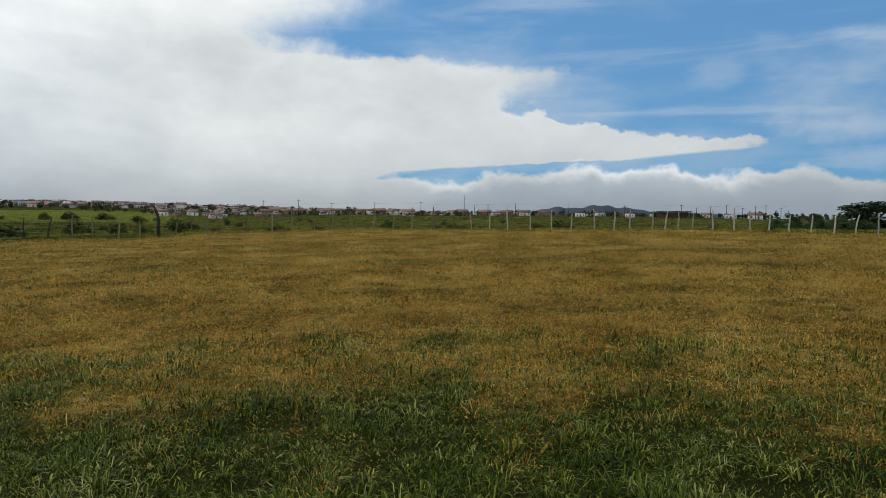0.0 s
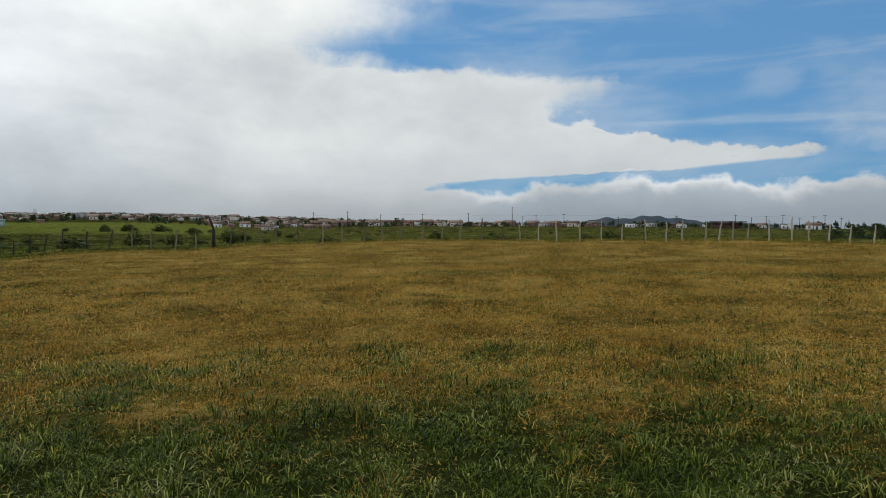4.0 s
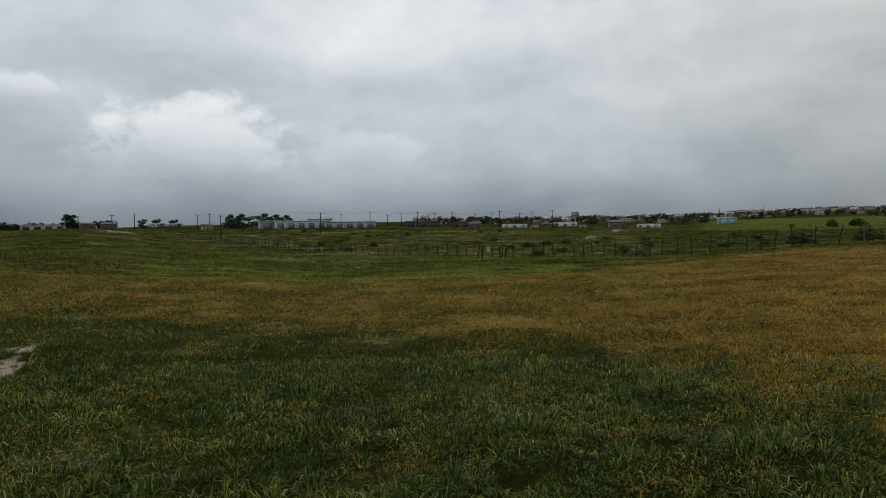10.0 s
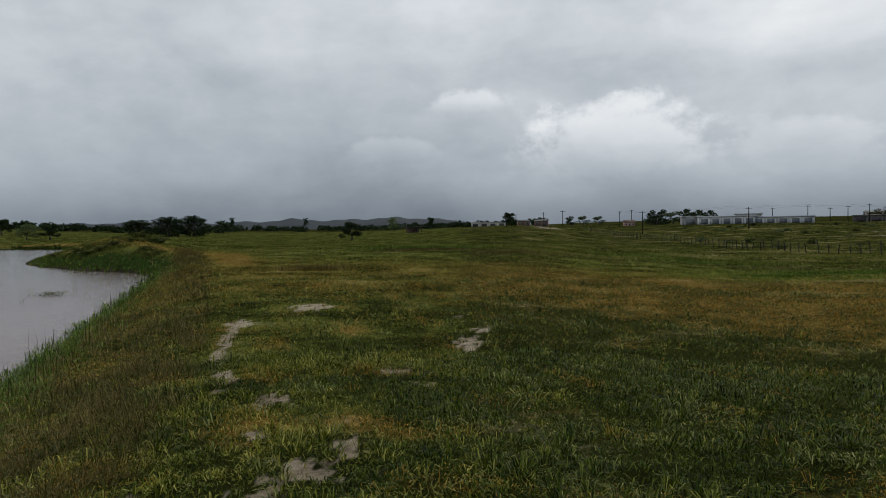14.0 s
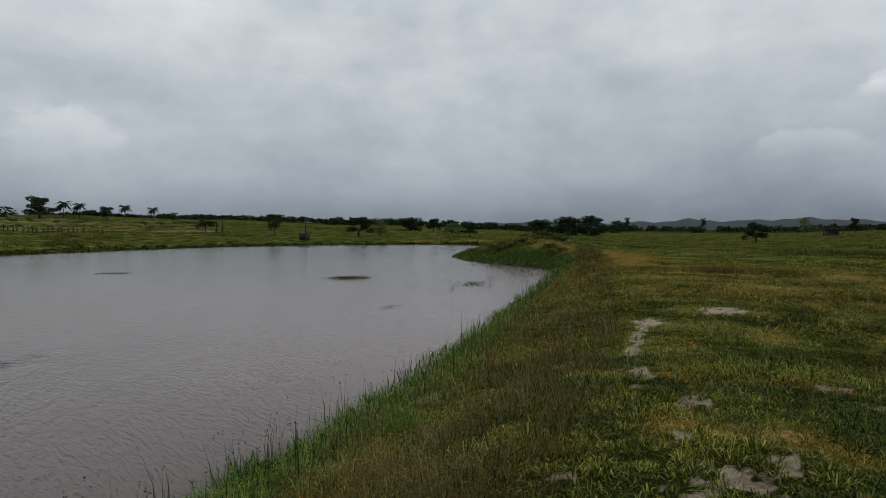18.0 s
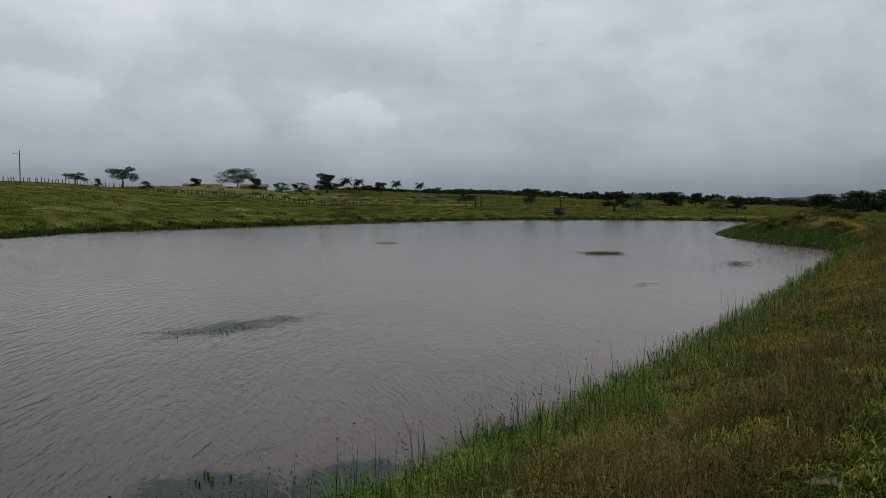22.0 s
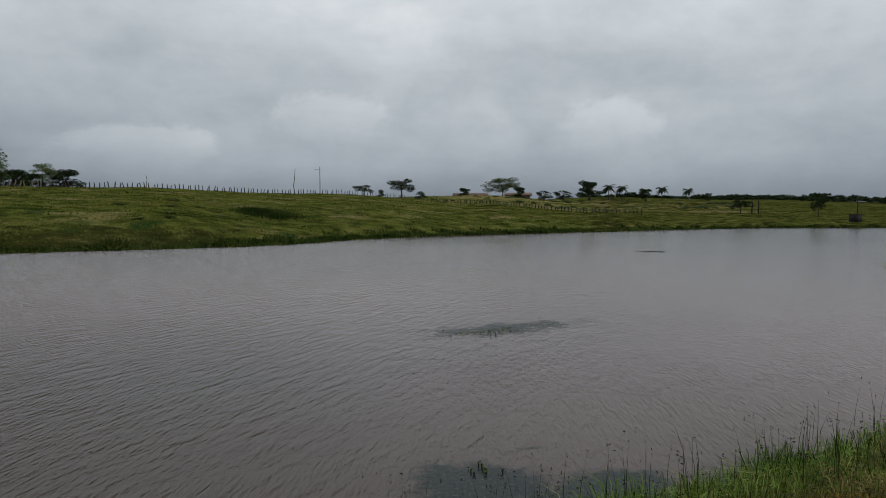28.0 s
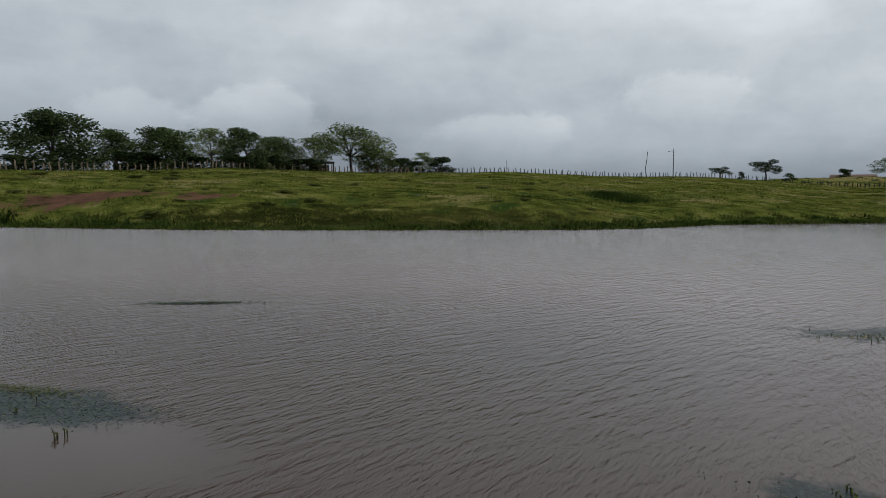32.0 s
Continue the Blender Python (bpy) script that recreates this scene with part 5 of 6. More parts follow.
for _ in range(46):
    b, far = rng.uniform(140, 160), rng.uniform(205, 325)
    size = rng.uniform(0.8, 2.0)
    put(shrub(53, LEAF_PALE), "bush_c", stand(b, far, size * 2.0, size * 0.7, rng.uniform(0, 360)), "low scrub bush in the dry field", "bush", "scattered bushes")
for k in range(54):
    b = 139 + k * 0.47
    far = (262 if k % 2 else 300) + rng.uniform(-5, 5)
    size = rng.uniform(0.9, 1.9)
    put(shrub(51, WEED_LEAF), "bush", stand(b + rng.uniform(-0.3, 0.3), far, size * rng.uniform(1.6, 3.2), size * rng.uniform(0.4, 1.0), rng.uniform(0, 360), 0.22 * size), "dark green hedge bush between dry fields", "bush", "hedge bushes")
for _ in range(34):
    b, far = rng.uniform(176, 224), rng.uniform(64, 110)
    x, y = spot(b, far)
    if float(shore_distance([x], [y])[0]) < 2.5:
        continue
    size = rng.uniform(0.4, 1.0)
    put(shrub(54, WEED_LEAF), "bush_d", stand(b, far, size * 2.6, size * 0.5, rng.uniform(0, 360)), "low weed clump on the grassy bank", "bush", "weeds on the bank")
for _ in range(22):
    b, far = rng.uniform(112.5, 119.5), rng.uniform(58, 75)
    x, y = spot(b, far)
    if float(shore_distance([x], [y])[0]) < 1.5:
        continue
    size = rng.uniform(0.5, 1.0)
    put(shrub(54, WEED_LEAF), "bush_d", stand(b, far, size * 2.2, size * 0.55, rng.uniform(0, 360)), "low dark weeds on the earth mound", "bush", "weeds on the mound")
lay_out()


def far_woods():
    """The unbroken line of trees and scrub at the edge of the plain."""
    rng = np.random.RandomState(77)
    pieces, town = [], []
    for _ in range(330):
        b = rng.uniform(83, 152)
        far = rng.uniform(480, 700) if b > 118 else rng.uniform(520, 820)
        x, y = spot(b, far)
        z = ground_at(x, y)
        tall, wide = rng.uniform(3.5, 8.0) * (0.55 if b > 136 else 0.8), rng.uniform(6, 15)
        lobes = [(x + rng.uniform(-0.4, 0.4) * wide, y + rng.uniform(-0.4, 0.4) * wide, z + tall * rng.uniform(0.25, 0.7), wide * 0.22, wide * 0.22, tall * 0.3) for _ in range(5)]
        pieces.append(leaves(rng, lobes, 150, 0.85))
    for _ in range(520):
        b = rng.uniform(-32, 60)
        far = rng.uniform(340, 950) if b > 33 else rng.uniform(430, 1150)
        x, y = spot(b, far)
        z = ground_at(x, y)
        tall, wide = rng.uniform(2.5, 5.5), rng.uniform(3, 8)
        lobes = [(x + rng.uniform(-0.4, 0.4) * wide, y + rng.uniform(-0.4, 0.4) * wide, z + tall * rng.uniform(0.25, 0.7), wide * 0.25, wide * 0.25, tall * 0.3) for _ in range(4)]
        town.append(leaves(rng, lobes, 75, 0.7))
    for _ in range(190):
        b, far = rng.uniform(-2, 26), rng.uniform(360, 660)
        x, y = spot(b, far)
        z = ground_at(x, y)
        tall, wide = rng.uniform(1.6, 3.6), rng.uniform(2, 5)
        lobes = [(x + rng.uniform(-0.4, 0.4) * wide, y + rng.uniform(-0.4, 0.4) * wide, z + tall * rng.uniform(0.25, 0.7), wide * 0.28, wide * 0.28, tall * 0.32) for _ in range(3)]
        town.append(leaves(rng, lobes, 50, 0.5))
    tagged(new("far_woods", mesh_of("far_woods", *joined(pieces), LEAF_DARK)), "distant dark woods at the edge of the plain", "woods", kind="stuff")
    tagged(new("town_trees", mesh_of("town_trees", *joined(town), LEAF_TOWN)), "small dark green trees among the distant houses", "trees", kind="stuff")


far_woods()


# ---- fences ----
def post_mesh(seed, mat, thick):
    """A crooked rough pole one metre high."""
    rng = np.random.RandomState(seed)
    steps = [0, 0.3, 0.62, 0.88, 1.0]
    sway = rng.normal(0, 0.036, (5, 2)).cumsum(0)
    line = [(sway[i, 0], sway[i, 1], h - (0.25 if i == 0 else 0)) for i, h in enumerate(steps)]
    return shade_smooth(mesh_of("post", *tube(line, [thick * k for k in (1.1, 1.0, 0.95, 0.85, 0.6)], 6), mat))


POSTS_PALE = [post_mesh(100 + i, PALE_WOOD, 0.068) for i in range(5)]
POSTS_SUNLIT = [post_mesh(110 + i, SUNLIT_WOOD, 0.068) for i in range(5)]
POSTS_DARK = [post_mesh(120 + i, DARK_WOOD, 0.066) for i in range(5)]


def fence(corners, gap, tall, label, seed, pale=lambda x: False, wires=3, stout=1.0, places=None):
    rng = np.random.RandomState(seed)
    x0, y0 = corners[0]
    z0 = ground_at(x0, y0)
    whole = thing("fence", x0, y0, z0)
    given, places = places, list(places or ())
    for (ax, ay), (bx, by) in zip(corners, corners[1:]):
        if given:
            break
        long = math.hypot(bx - ax, by - ay)
        for k in range(max(1, round(long / gap))):
            u = (k + rng.uniform(-0.16, 0.16)) * gap / long
            places.append((ax + (bx - ax) * u + rng.uniform(-0.1, 0.1), ay + (by - ay) * u + rng.uniform(-0.1, 0.1)))
    tops = []
    for x, y in places:
        z, high = ground_at(x, y), tall * rng.uniform(0.82, 1.18)
        mesh = (POSTS_DARK, POSTS_PALE, POSTS_SUNLIT)[int(pale(x))][rng.randint(5)]
        ob = part("post", mesh, whole)
        ob.matrix_basis = Matrix.Translation((x - x0, y - y0, z - z0)) @ pose(0, 0, 0, rng.normal(0, 4), rng.normal(0, 4), rng.uniform(0, 360)) @ Matrix.Diagonal((stout, stout, high, 1))
        tops.append((x - x0, y - y0, z - z0))
    for k in range(wires):
        line = [(x, y, z + tall * (0.28 + 0.28 * k)) for x, y, z in tops]
        v, f = tube(line, [0.004] * len(line), 3)
        part("wire", mesh_of("wire", v, f, WIRE), whole)
    return tagged(whole, label, "fence")


# bearings at which the posts of the field fence stand, closer together towards the valley
FIELD_POSTS = [-31.55, -30.21, -28.89, -27.47, -26.05, -24.74, -23.52, -22.4, -20.86, -19.49, -18.47, -17.52, -16.47, -14.86, -13.66, -12.19, -10.48, -8.92, -7.18, -5.38, -4.02, -2.47, -1.06, 0.53, 2.26, 3.86, 5.35,
               7.1, 8.67, 10.04, 11.67, 13.32, 15.07, 16.84, 17.91, 19.14, 20.31, 22.79, 24.27, 25.86, 27.13, 28.78, 30.24, 31.72, 32.89, 33.75, 34.81, 36.06, 37.25, 38.57, 39.63, 40.72, 41.61, 42.59, 43.55,
               44.26, 45.05, 45.84, 46.64, 47.4, 48.2, 49.0, 49.8, 50.6, 51.4, 52.2, 53.0, 53.8]
FIELD_LINE = [(46, 52), (31, 54), (13.4, 56), (-5.6, 58.5), (-22, 58.6), (-34, 58), (-45, 53.6), (-54, 48), (-60, 44)]
_line = np.array([(math.degrees(math.atan2(-x, y)), math.hypot(x, y)) for x, y in FIELD_LINE])
field_places = [spot(b, float(np.interp(b, _line[:, 0], _line[:, 1]))) for b in [-38, -36.6, -35.2, -33.8, -32.6] + FIELD_POSTS]
# posts past x = 2 take the wood colour with sunlight painted in
fence(FIELD_LINE, 1.72, 1.62, "crooked wooden post and wire field fence", 1, lambda x: (x > -32) + (x > 2), stout=0.9, places=field_places)
fence([(-61.5, 43), (-85, 42), (-109, 42), (-150, 41), (-180, 40.5), (-205, 39)], 1.9, 1.35, "dark wooden post and wire fence in the valley", 2)
fence([spot(*p) for p in ((227, 96), (222, 101), (215, 110), (207, 121), (198, 139), (190, 158), (185, 169), (176, 195), (170, 214), (164, 233))], 1.1, 1.2, "weathered wooden post and wire fence along the hilltop", 3, lambda x: x > 32, stout=1.6)
fence([spot(*p) for p in ((164, 233.5), (158, 214), (153, 195), (147, 180))], 1.3, 1.2, "dark wooden post fence running down the hill", 4, stout=2.0)


def single_post(x, y, tall, thick, label, mat=DARK_WOOD, seed=150, name="wooden_post"):
    rng = np.random.RandomState(seed)
    line = [(rng.normal(0, 0.02 * tall) * (h > 0), rng.normal(0, 0.02 * tall) * (h > 0), h * tall - (0.2 if h == 0 else 0)) for h in (0, 0.35, 0.7, 1.0)]
    ob = new(name, shade_smooth(mesh_of(name, *tube(line, [thick, thick, thick * 0.9, thick * 0.7], 7), mat)))
    ob.location = (x, y, ground_at(x, y))
    return tagged(ob, label, "post")


corner_x, corner_y = spot(21.5, 62.2)
ob = new("wooden_post", shade_smooth(mesh_of("wooden_post", *tube([(0.06, 0, -0.2), (0.0, 0, 0.8), (0.03, 0, 1.45), (-0.12, 0, 2.0), (-0.34, 0.05, 2.45), (-0.40, 0.05, 2.6)], [0.17, 0.15, 0.13, 0.12, 0.09, 0.05], 8), DARK_WOOD)))
ob.location = (corner_x, corner_y, ground_at(corner_x, corner_y))
tagged(ob, "thick dark crooked corner post of the field fence", "post")
gate = thing("fence_gate", *spot(54.6, 74), ground_at(*spot(54.6, 74)))
for dx, tall, lean in ((0, 1.5, 4), (3.2, 1.35, -9), (3.9, 1.3, 14)):
    ob = part("gate_post", POSTS_DARK[2], gate)
    ob.matrix_basis = Matrix.Translation((dx, 0, 0)) @ pose(0, 0, 0, 0, lean, 0) @ Matrix.Diagonal((1.3, 1.3, tall, 1))
v, f = tube([(3.2, 0, 1.3), (3.6, 0, 1.45), (4.1, 0, 1.2)], [0.05, 0.06, 0.05], 6)
part("rail", mesh_of("rail", v, f, DARK_WOOD), gate)
tagged(gate, "rough wooden gate posts in the field fence", "gate")
scrap_x, scrap_y = spot(54.3, 73.6)
ob = new("plastic_sheet", shade_smooth(mesh_of("plastic_sheet", np.array([(u * 0.55, 0.03 * math.sin(u * 9 + v * 4), 0.75 + v * 0.45 - 0.10 * math.sin(u * 3.1)) for u in (0, 0.33, 0.66, 1.0) for v in (0, 0.5, 1.0)]),
                                              [np.array([(3 * i + k, 3 * i + 3 + k, 3 * i + 4 + k, 3 * i + 1 + k) for i in range(3) for k in range(2)])], WHITE)))
ob.location = (scrap_x, scrap_y, ground_at(scrap_x, scrap_y))
tagged(ob, "torn white plastic sheet caught on the fence", "plastic sheet")
log_x, log_y = spot(57.6, 73)
ob = new("log", shade_smooth(mesh_of("log", *tube([(-1.1, 0, 0.35), (0, 0, 0.8), (1.1, 0.05, 1.3)], [0.08, 0.09, 0.05], 7), PALE_WOOD)))
ob.location = (log_x, log_y, ground_at(log_x, log_y) - 0.35)
tagged(ob, "pale leaning log against the fence", "log")


# ---- poles and lines ----
def utility_pole():
    pole = thing("utility_pole")
    v, f = tube([(0, 0, -0.5), (0, 0, 4), (0, 0, 8)], [0.17, 0.14, 0.11], 8)
    part("shaft", shade_smooth(mesh_of("shaft", v, f, DARK_WOOD)), pole)
    part("crossarm", mesh_of("crossarm", *box(-0.9, 0.9, -0.16, -0.06, 7.4, 7.55), DARK_WOOD), pole)
    for x in (-0.8, 0, 0.8):
        v, f = tube([(x, -0.11, 7.55), (x, -0.11, 7.75)], [0.05, 0.04], 6)
        part("insulator", mesh_of("insulator", v, f, CONCRETE), pole)
    return pole


def lamp_pole():
    pole = thing("street_lamp")
    v, f = tube([(0, 0, -0.4), (0, 0, 6.5)], [0.11, 0.08], 8)
    part("shaft", shade_smooth(mesh_of("shaft", v, f, DARK_WOOD)), pole)
    v, f = tube([(0, 0, 5.6), (-0.5, 0, 5.9), (-1.0, 0, 5.9)], [0.035, 0.03, 0.03], 6)
    part("arm", mesh_of("arm", v, f, WIRE), pole)
    part("lamp_head", mesh_of("lamp_head", *box(-1.35, -0.9, -0.12, 0.12, 5.82, 5.95), CONCRETE), pole)
    return pole


def poles(bearings, far, top, label):
    for i, b in enumerate(bearings):
        d = far + (i * 37 % 23) - 11
        scale = tall_for(b, d, top + 0.12 * math.sin(i * 2.1)) / 8
        put(utility_pole, "utility_pole", stand(b, d, 1, scale, b + 25), label, "utility pole", "utility poles")


poles((14.0, 11.3, 8.7, 5.3, 1.6, -2.7, -3.8, -6.0, -10.2, -14.5, -18.7, -19.8, -20.8, -21.9, -23.0, -23.9, -24.6, -25.6), 385, 1.45, "thin dark utility pole among the houses")
poles((76.8, 75.9, 71.2, 65.9, 63.6, 62.2, 61.1, 59.8, 58.9, 58.4, 57.0, 55.1, 53.8, 53.2, 51.6, 50.6, 49.0), 290, 1.2, "dark utility pole along the road")
poles((75.1, 67.5), 205, 1.2, "dark utility pole standing in the rough grass")
poles((82.7, 81.2, 84.9), 238, 1.25, "dark utility pole near the brick huts")
poles((36.5, 33.5), 420, 1.15, "thin dark utility pole among the houses")
put(lamp_pole, "lamp_pole", stand(172.8, 188, 1, tall_for(172.8, 188, 3.83) / 6.5, 172), "street lamp on a tall pole behind the hill fence", "street lamp")
lay_out()
single_post(*spot(174.75, 186), tall_for(174.75, 186, 3.62), 0.09, "tall bare pole behind the hill fence", seed=5, name="pole")
single_post(*spot(185.6, 176), tall_for(185.6, 176, 3.0), 0.06, "thin bare pole on the hilltop", seed=6, name="pole")
single_post(*spot(139.1, 198), tall_for(139.1, 198, 1.27), 0.17, "bare dark post behind the pond", seed=7)
single_post(*spot(139.55, 200), tall_for(139.55, 200, 1.05), 0.16, "bare dark post behind the pond", seed=8)
for a, b, far, up in ((50, 77, 292, 6.2), (50, 77, 292, 5.7), (-26, 14, 385, 6.6)):
    line = []
    for k in range(41):
        t = a + (b - a) * k / 40
        x, y = spot(t, far)
        line.append((x, y, ground_at(x, y) + up - 0.5 * math.sin(math.pi * (k % 4) / 4)))
    tagged(new("power_line", mesh_of("power_line", *tube(line, [0.02] * 41, 3), WIRE)), "thin dark power line between poles", "power line")


# ---- buildings ----
def house(wide, deep, tall, wall, roof, style, openings=3):
    """A small house on its own ground: walls, roof, door and windows with frames."""
    def make():
        whole = thing("house")
        part("wall", mesh_of("wall", *box(-wide / 2, wide / 2, -deep / 2, deep / 2, -1.5, tall), wall), whole)
        if style == "gable":
            e, h = 0.45, deep * 0.24
            verts = [(sx * (wide / 2 + e), y, z) for sx in (-1, 1) for y, z in ((-deep / 2 - e, tall - 0.12), (0, tall + h), (deep / 2 + e, tall - 0.12), (-deep / 2 - e, tall + 0.06), (0, tall + h + 0.2), (deep / 2 + e, tall + 0.06))]
            faces = [(0, 1, 7, 6), (1, 2, 8, 7), (3, 9, 10, 4), (4, 10, 11, 5), (0, 6, 9, 3), (2, 5, 11, 8), (0, 3, 4, 1), (1, 4, 5, 2), (6, 7, 10, 9), (7, 8, 11, 10)]
            part("roof", mesh_of("roof", verts, [np.array(faces)], roof), whole)
            gable = [(sx * wide / 2 * 0.995, y, z) for sx in (-1, 1) for y, z in ((-deep / 2, tall - 0.02), (0, tall + h), (deep / 2, tall - 0.02))]
            part("gable", mesh_of("gable", gable, [np.array([(0, 2, 1), (3, 4, 5)]), np.array([(0, 1, 4, 3), (1, 2, 5, 4)])], wall), whole)
        elif style == "shed":
            e = 0.4
            verts = [(sx * (wide / 2 + e), y, z) for sx in (-1, 1) for y, z in ((-deep / 2 - e, tall), (deep / 2 + e, tall + 0.9), (-deep / 2 - e, tall + 0.15), (deep / 2 + e, tall + 1.05))]
            part("roof", mesh_of("roof", verts, [np.array([(0, 1, 5, 4), (2, 6, 7, 3), (0, 4, 6, 2), (1, 3, 7, 5), (0, 2, 3, 1), (4, 5, 7, 6)])], roof), whole)
        else:
            part("roof", mesh_of("roof", *box(-wide / 2 - 0.1, wide / 2 + 0.1, -deep / 2 - 0.1, deep / 2 + 0.1, tall, tall + 0.35), roof), whole)
        for k in range(openings):
            x = (k + 0.5) / openings * wide - wide / 2
            door = k == openings // 2
            z0, z1, half = (0, 2.1, 0.5) if door else (1.0, 2.1, 0.55)
            frame_part = part("door" if door else "window", mesh_of("frame", *box(x - half - 0.08, x + half + 0.08, -deep / 2 - 0.05, -deep / 2 + 0.02, z0, z1 + 0.08), CONCRETE), whole)
            part("panel" if door else "pane", mesh_of("panel", *box(x - half, x + half, -deep / 2 - 0.075, -deep / 2 - 0.03, z0 + 0.02, z1), OPENING), frame_part)
        return whole
    return make


HOUSES = {
    "tile_white": (house(9, 7, 2.9, WHITE, TILE, "gable", 2), "white walled house with a clay tile roof"),
    "tile_brick": (house(8, 7, 2.8, BRICK, TILE, "gable", 2), "brown brick house with a clay tile roof"),
    "tile_cream": (house(10, 8, 3.0, CREAM, TILE, "gable", 3), "cream walled house with a clay tile roof"),
    "tile_pink": (house(8, 7, 3.0, PINK, TILE, "gable"), "pinkish house with a clay tile roof"),
    "flat_white": (house(9, 6, 3.2, WHITE, CONCRETE, "flat", 3), "plain white house with a flat roof"),
    "flat_grey": (house(8, 6, 3.1, CONCRETE, DARK_ROOF, "flat", 3), "unplastered grey house with a flat roof"),
    "brick_shed": (house(7, 5, 2.6, BRICK, DARK_ROOF, "shed", 2), "brick house with a dark lean-to roof"),
    "two_floor": (house(8, 7, 5.6, CREAM, TILE, "gable"), "two-storey cream house with a tile roof"),
}


def settle(key, bearing, far, size=1.0, turn=0.0, group="houses of the town"):
    make, label = HOUSES[key]
    put(make, key, stand(bearing, far, size, size, bearing + turn), label, "house", group)


rng = np.random.RandomState(9)
kinds = list(HOUSES)
odds = np.array([0.09, 0.42, 0.09, 0.05, 0.05, 0.12, 0.15, 0.03])
for t0, t1, r0, r1, count in ((9, 34, 560, 800, 72), (2, 12, 430, 640, 40), (12, 22.3, 325, 640, 66), (-8, 10, 400, 800, 46), (-24, -5, 480, 760, 24), (33, 47, 400, 600, 34), (47, 60, 340, 560, 18)):
    for _ in range(count):
        settle(kinds[rng.choice(8, p=odds)], rng.uniform(t0, t1), rng.uniform(r0, r1), rng.uniform(0.62, 1.0) * (0.58 if t0 == 12 or t0 >= 33 else 0.85), rng.uniform(-45, 45))


def far_town():
    """The rest of the town on the rise behind: small walls and roofs, each of its own colour."""
    mat, n = material("far_town")
    own = n.add("ShaderNodeNewGeometry").outputs["Random Per Island"]
    tint = n.ramp(own, [(0.0, (0.11, 0.065, 0.048)), (0.35, (0.22, 0.13, 0.095)), (0.6, (0.28, 0.22, 0.18)), (0.8, (0.40, 0.38, 0.35)), (1.0, (0.66, 0.66, 0.64))])
    finish(n, n.mix(n.step(n.grain(place_of(n), 0.8, 4), 0.2, 0.8), tint, (0.05, 0.045, 0.04)), 0.8)
    pieces = []
    for t0, t1, r0, r1, count in ((9, 36, 760, 1150, 190), (33, 60, 600, 950, 110), (-6, 10, 800, 1000, 40)):
        for _ in range(count):
            x, y = spot(rng.uniform(t0, t1), rng.uniform(r0, r1))
            z, w, d, h, a = ground_at(x, y), rng.uniform(2.2, 4.5), rng.uniform(2.0, 3.5), rng.uniform(2.0, 3.6), rng.uniform(0, 3.1)
            turned = np.array([[math.cos(a), math.sin(a), 0], [-math.sin(a), math.cos(a), 0], [0, 0, 1]])
            v, f = box(-w, w, -d, d, -1.0, h)
            pieces.append((v @ turned + (x, y, z), f))
            ridge_up = rng.choice([0.3, 1.2, 1.6])
            v = np.array([(-w - 0.3, -d - 0.3, h), (w + 0.3, -d - 0.3, h), (-w - 0.3, 0, h + ridge_up), (w + 0.3, 0, h + ridge_up), (-w - 0.3, d + 0.3, h), (w + 0.3, d + 0.3, h)])
            pieces.append((v @ turned + (x, y, z), [np.array([(0, 1, 3, 2), (2, 3, 5, 4)]), np.array([(0, 2, 4), (1, 5, 3)])]))
    tagged(new("far_town", mesh_of("far_town", *joined(pieces), mat)), "distant crowded brick and plaster houses of the town", "houses", kind="stuff")


far_town()
# particular buildings that stand out
settle("flat_white", 9.6, 610, 1.2, 5)
settle("tile_cream", 2.6, 392, 0.7, 0)
settle("tile_brick", 13.8, 405, 0.8, 8)
settle("tile_brick", 12.2, 412, 0.75, -8)
settle("flat_white", 15.6, 410, 0.5, 4)
settle("flat_white", -11.1, 395, 0.55, 8)
settle("flat_white", -14.9, 395, 0.55, -6)
settle("tile_brick", -1.7, 430, 0.8, 5)
settle("tile_brick", -3.6, 432, 0.8, -5)
settle("flat_white", 21.45, 690, 1.1, 4)
settle("flat_white", -22.2, 395, 0.6, 6)
settle("tile_white", -23.9, 398, 0.75, -4)
settle("two_floor", 20.0, 560, 0.8, 6)
settle("tile_cream", 12.9, 420, 0.9, -6)
settle("tile_white", 9.2, 425, 0.7, 12)
settle("brick_shed", 44.0, 265, 0.8, 15)
put(HOUSES["flat_white"][0], "flat_white", stand(41.6, 268, 0.9, 0.40, 36, deep=0.6), "long low white wall-like house by the road", "house", "houses of the town")
settle("flat_grey", 46.6, 285, 0.36, 5)
settle("brick_shed", 48.9, 300, 0.5, 3)
put(HOUSES["flat_white"][0], "flat_white", stand(52.0, 290, 1.1, 0.42, 56, deep=0.6), "long low white house by the road", "house", "houses of the town")
put(HOUSES["flat_white"][0], "flat_white", stand(48.0, 330, 1.2, 0.55, 50, deep=0.8), "long low white house by the road", "house", "houses of the town")
settle("flat_grey", 50.4, 290, 0.36, -6)
settle("brick_shed", 55.2, 270, 0.65, -10)
settle("brick_shed", 84.3, 236, 0.55, 12, "brick huts")
settle("brick_shed", 82.9, 228, 0.6, -8, "brick huts")
settle("tile_pink", 76.1, 285, 0.5, 8, "")
put(HOUSES["tile_brick"][0], "tile_brick", stand(160.8, 356, 2.0, 0.72, 163, deep=1.0), "long low farmhouse with a worn tile roof behind the crest", "house", "farmhouses behind the hill")
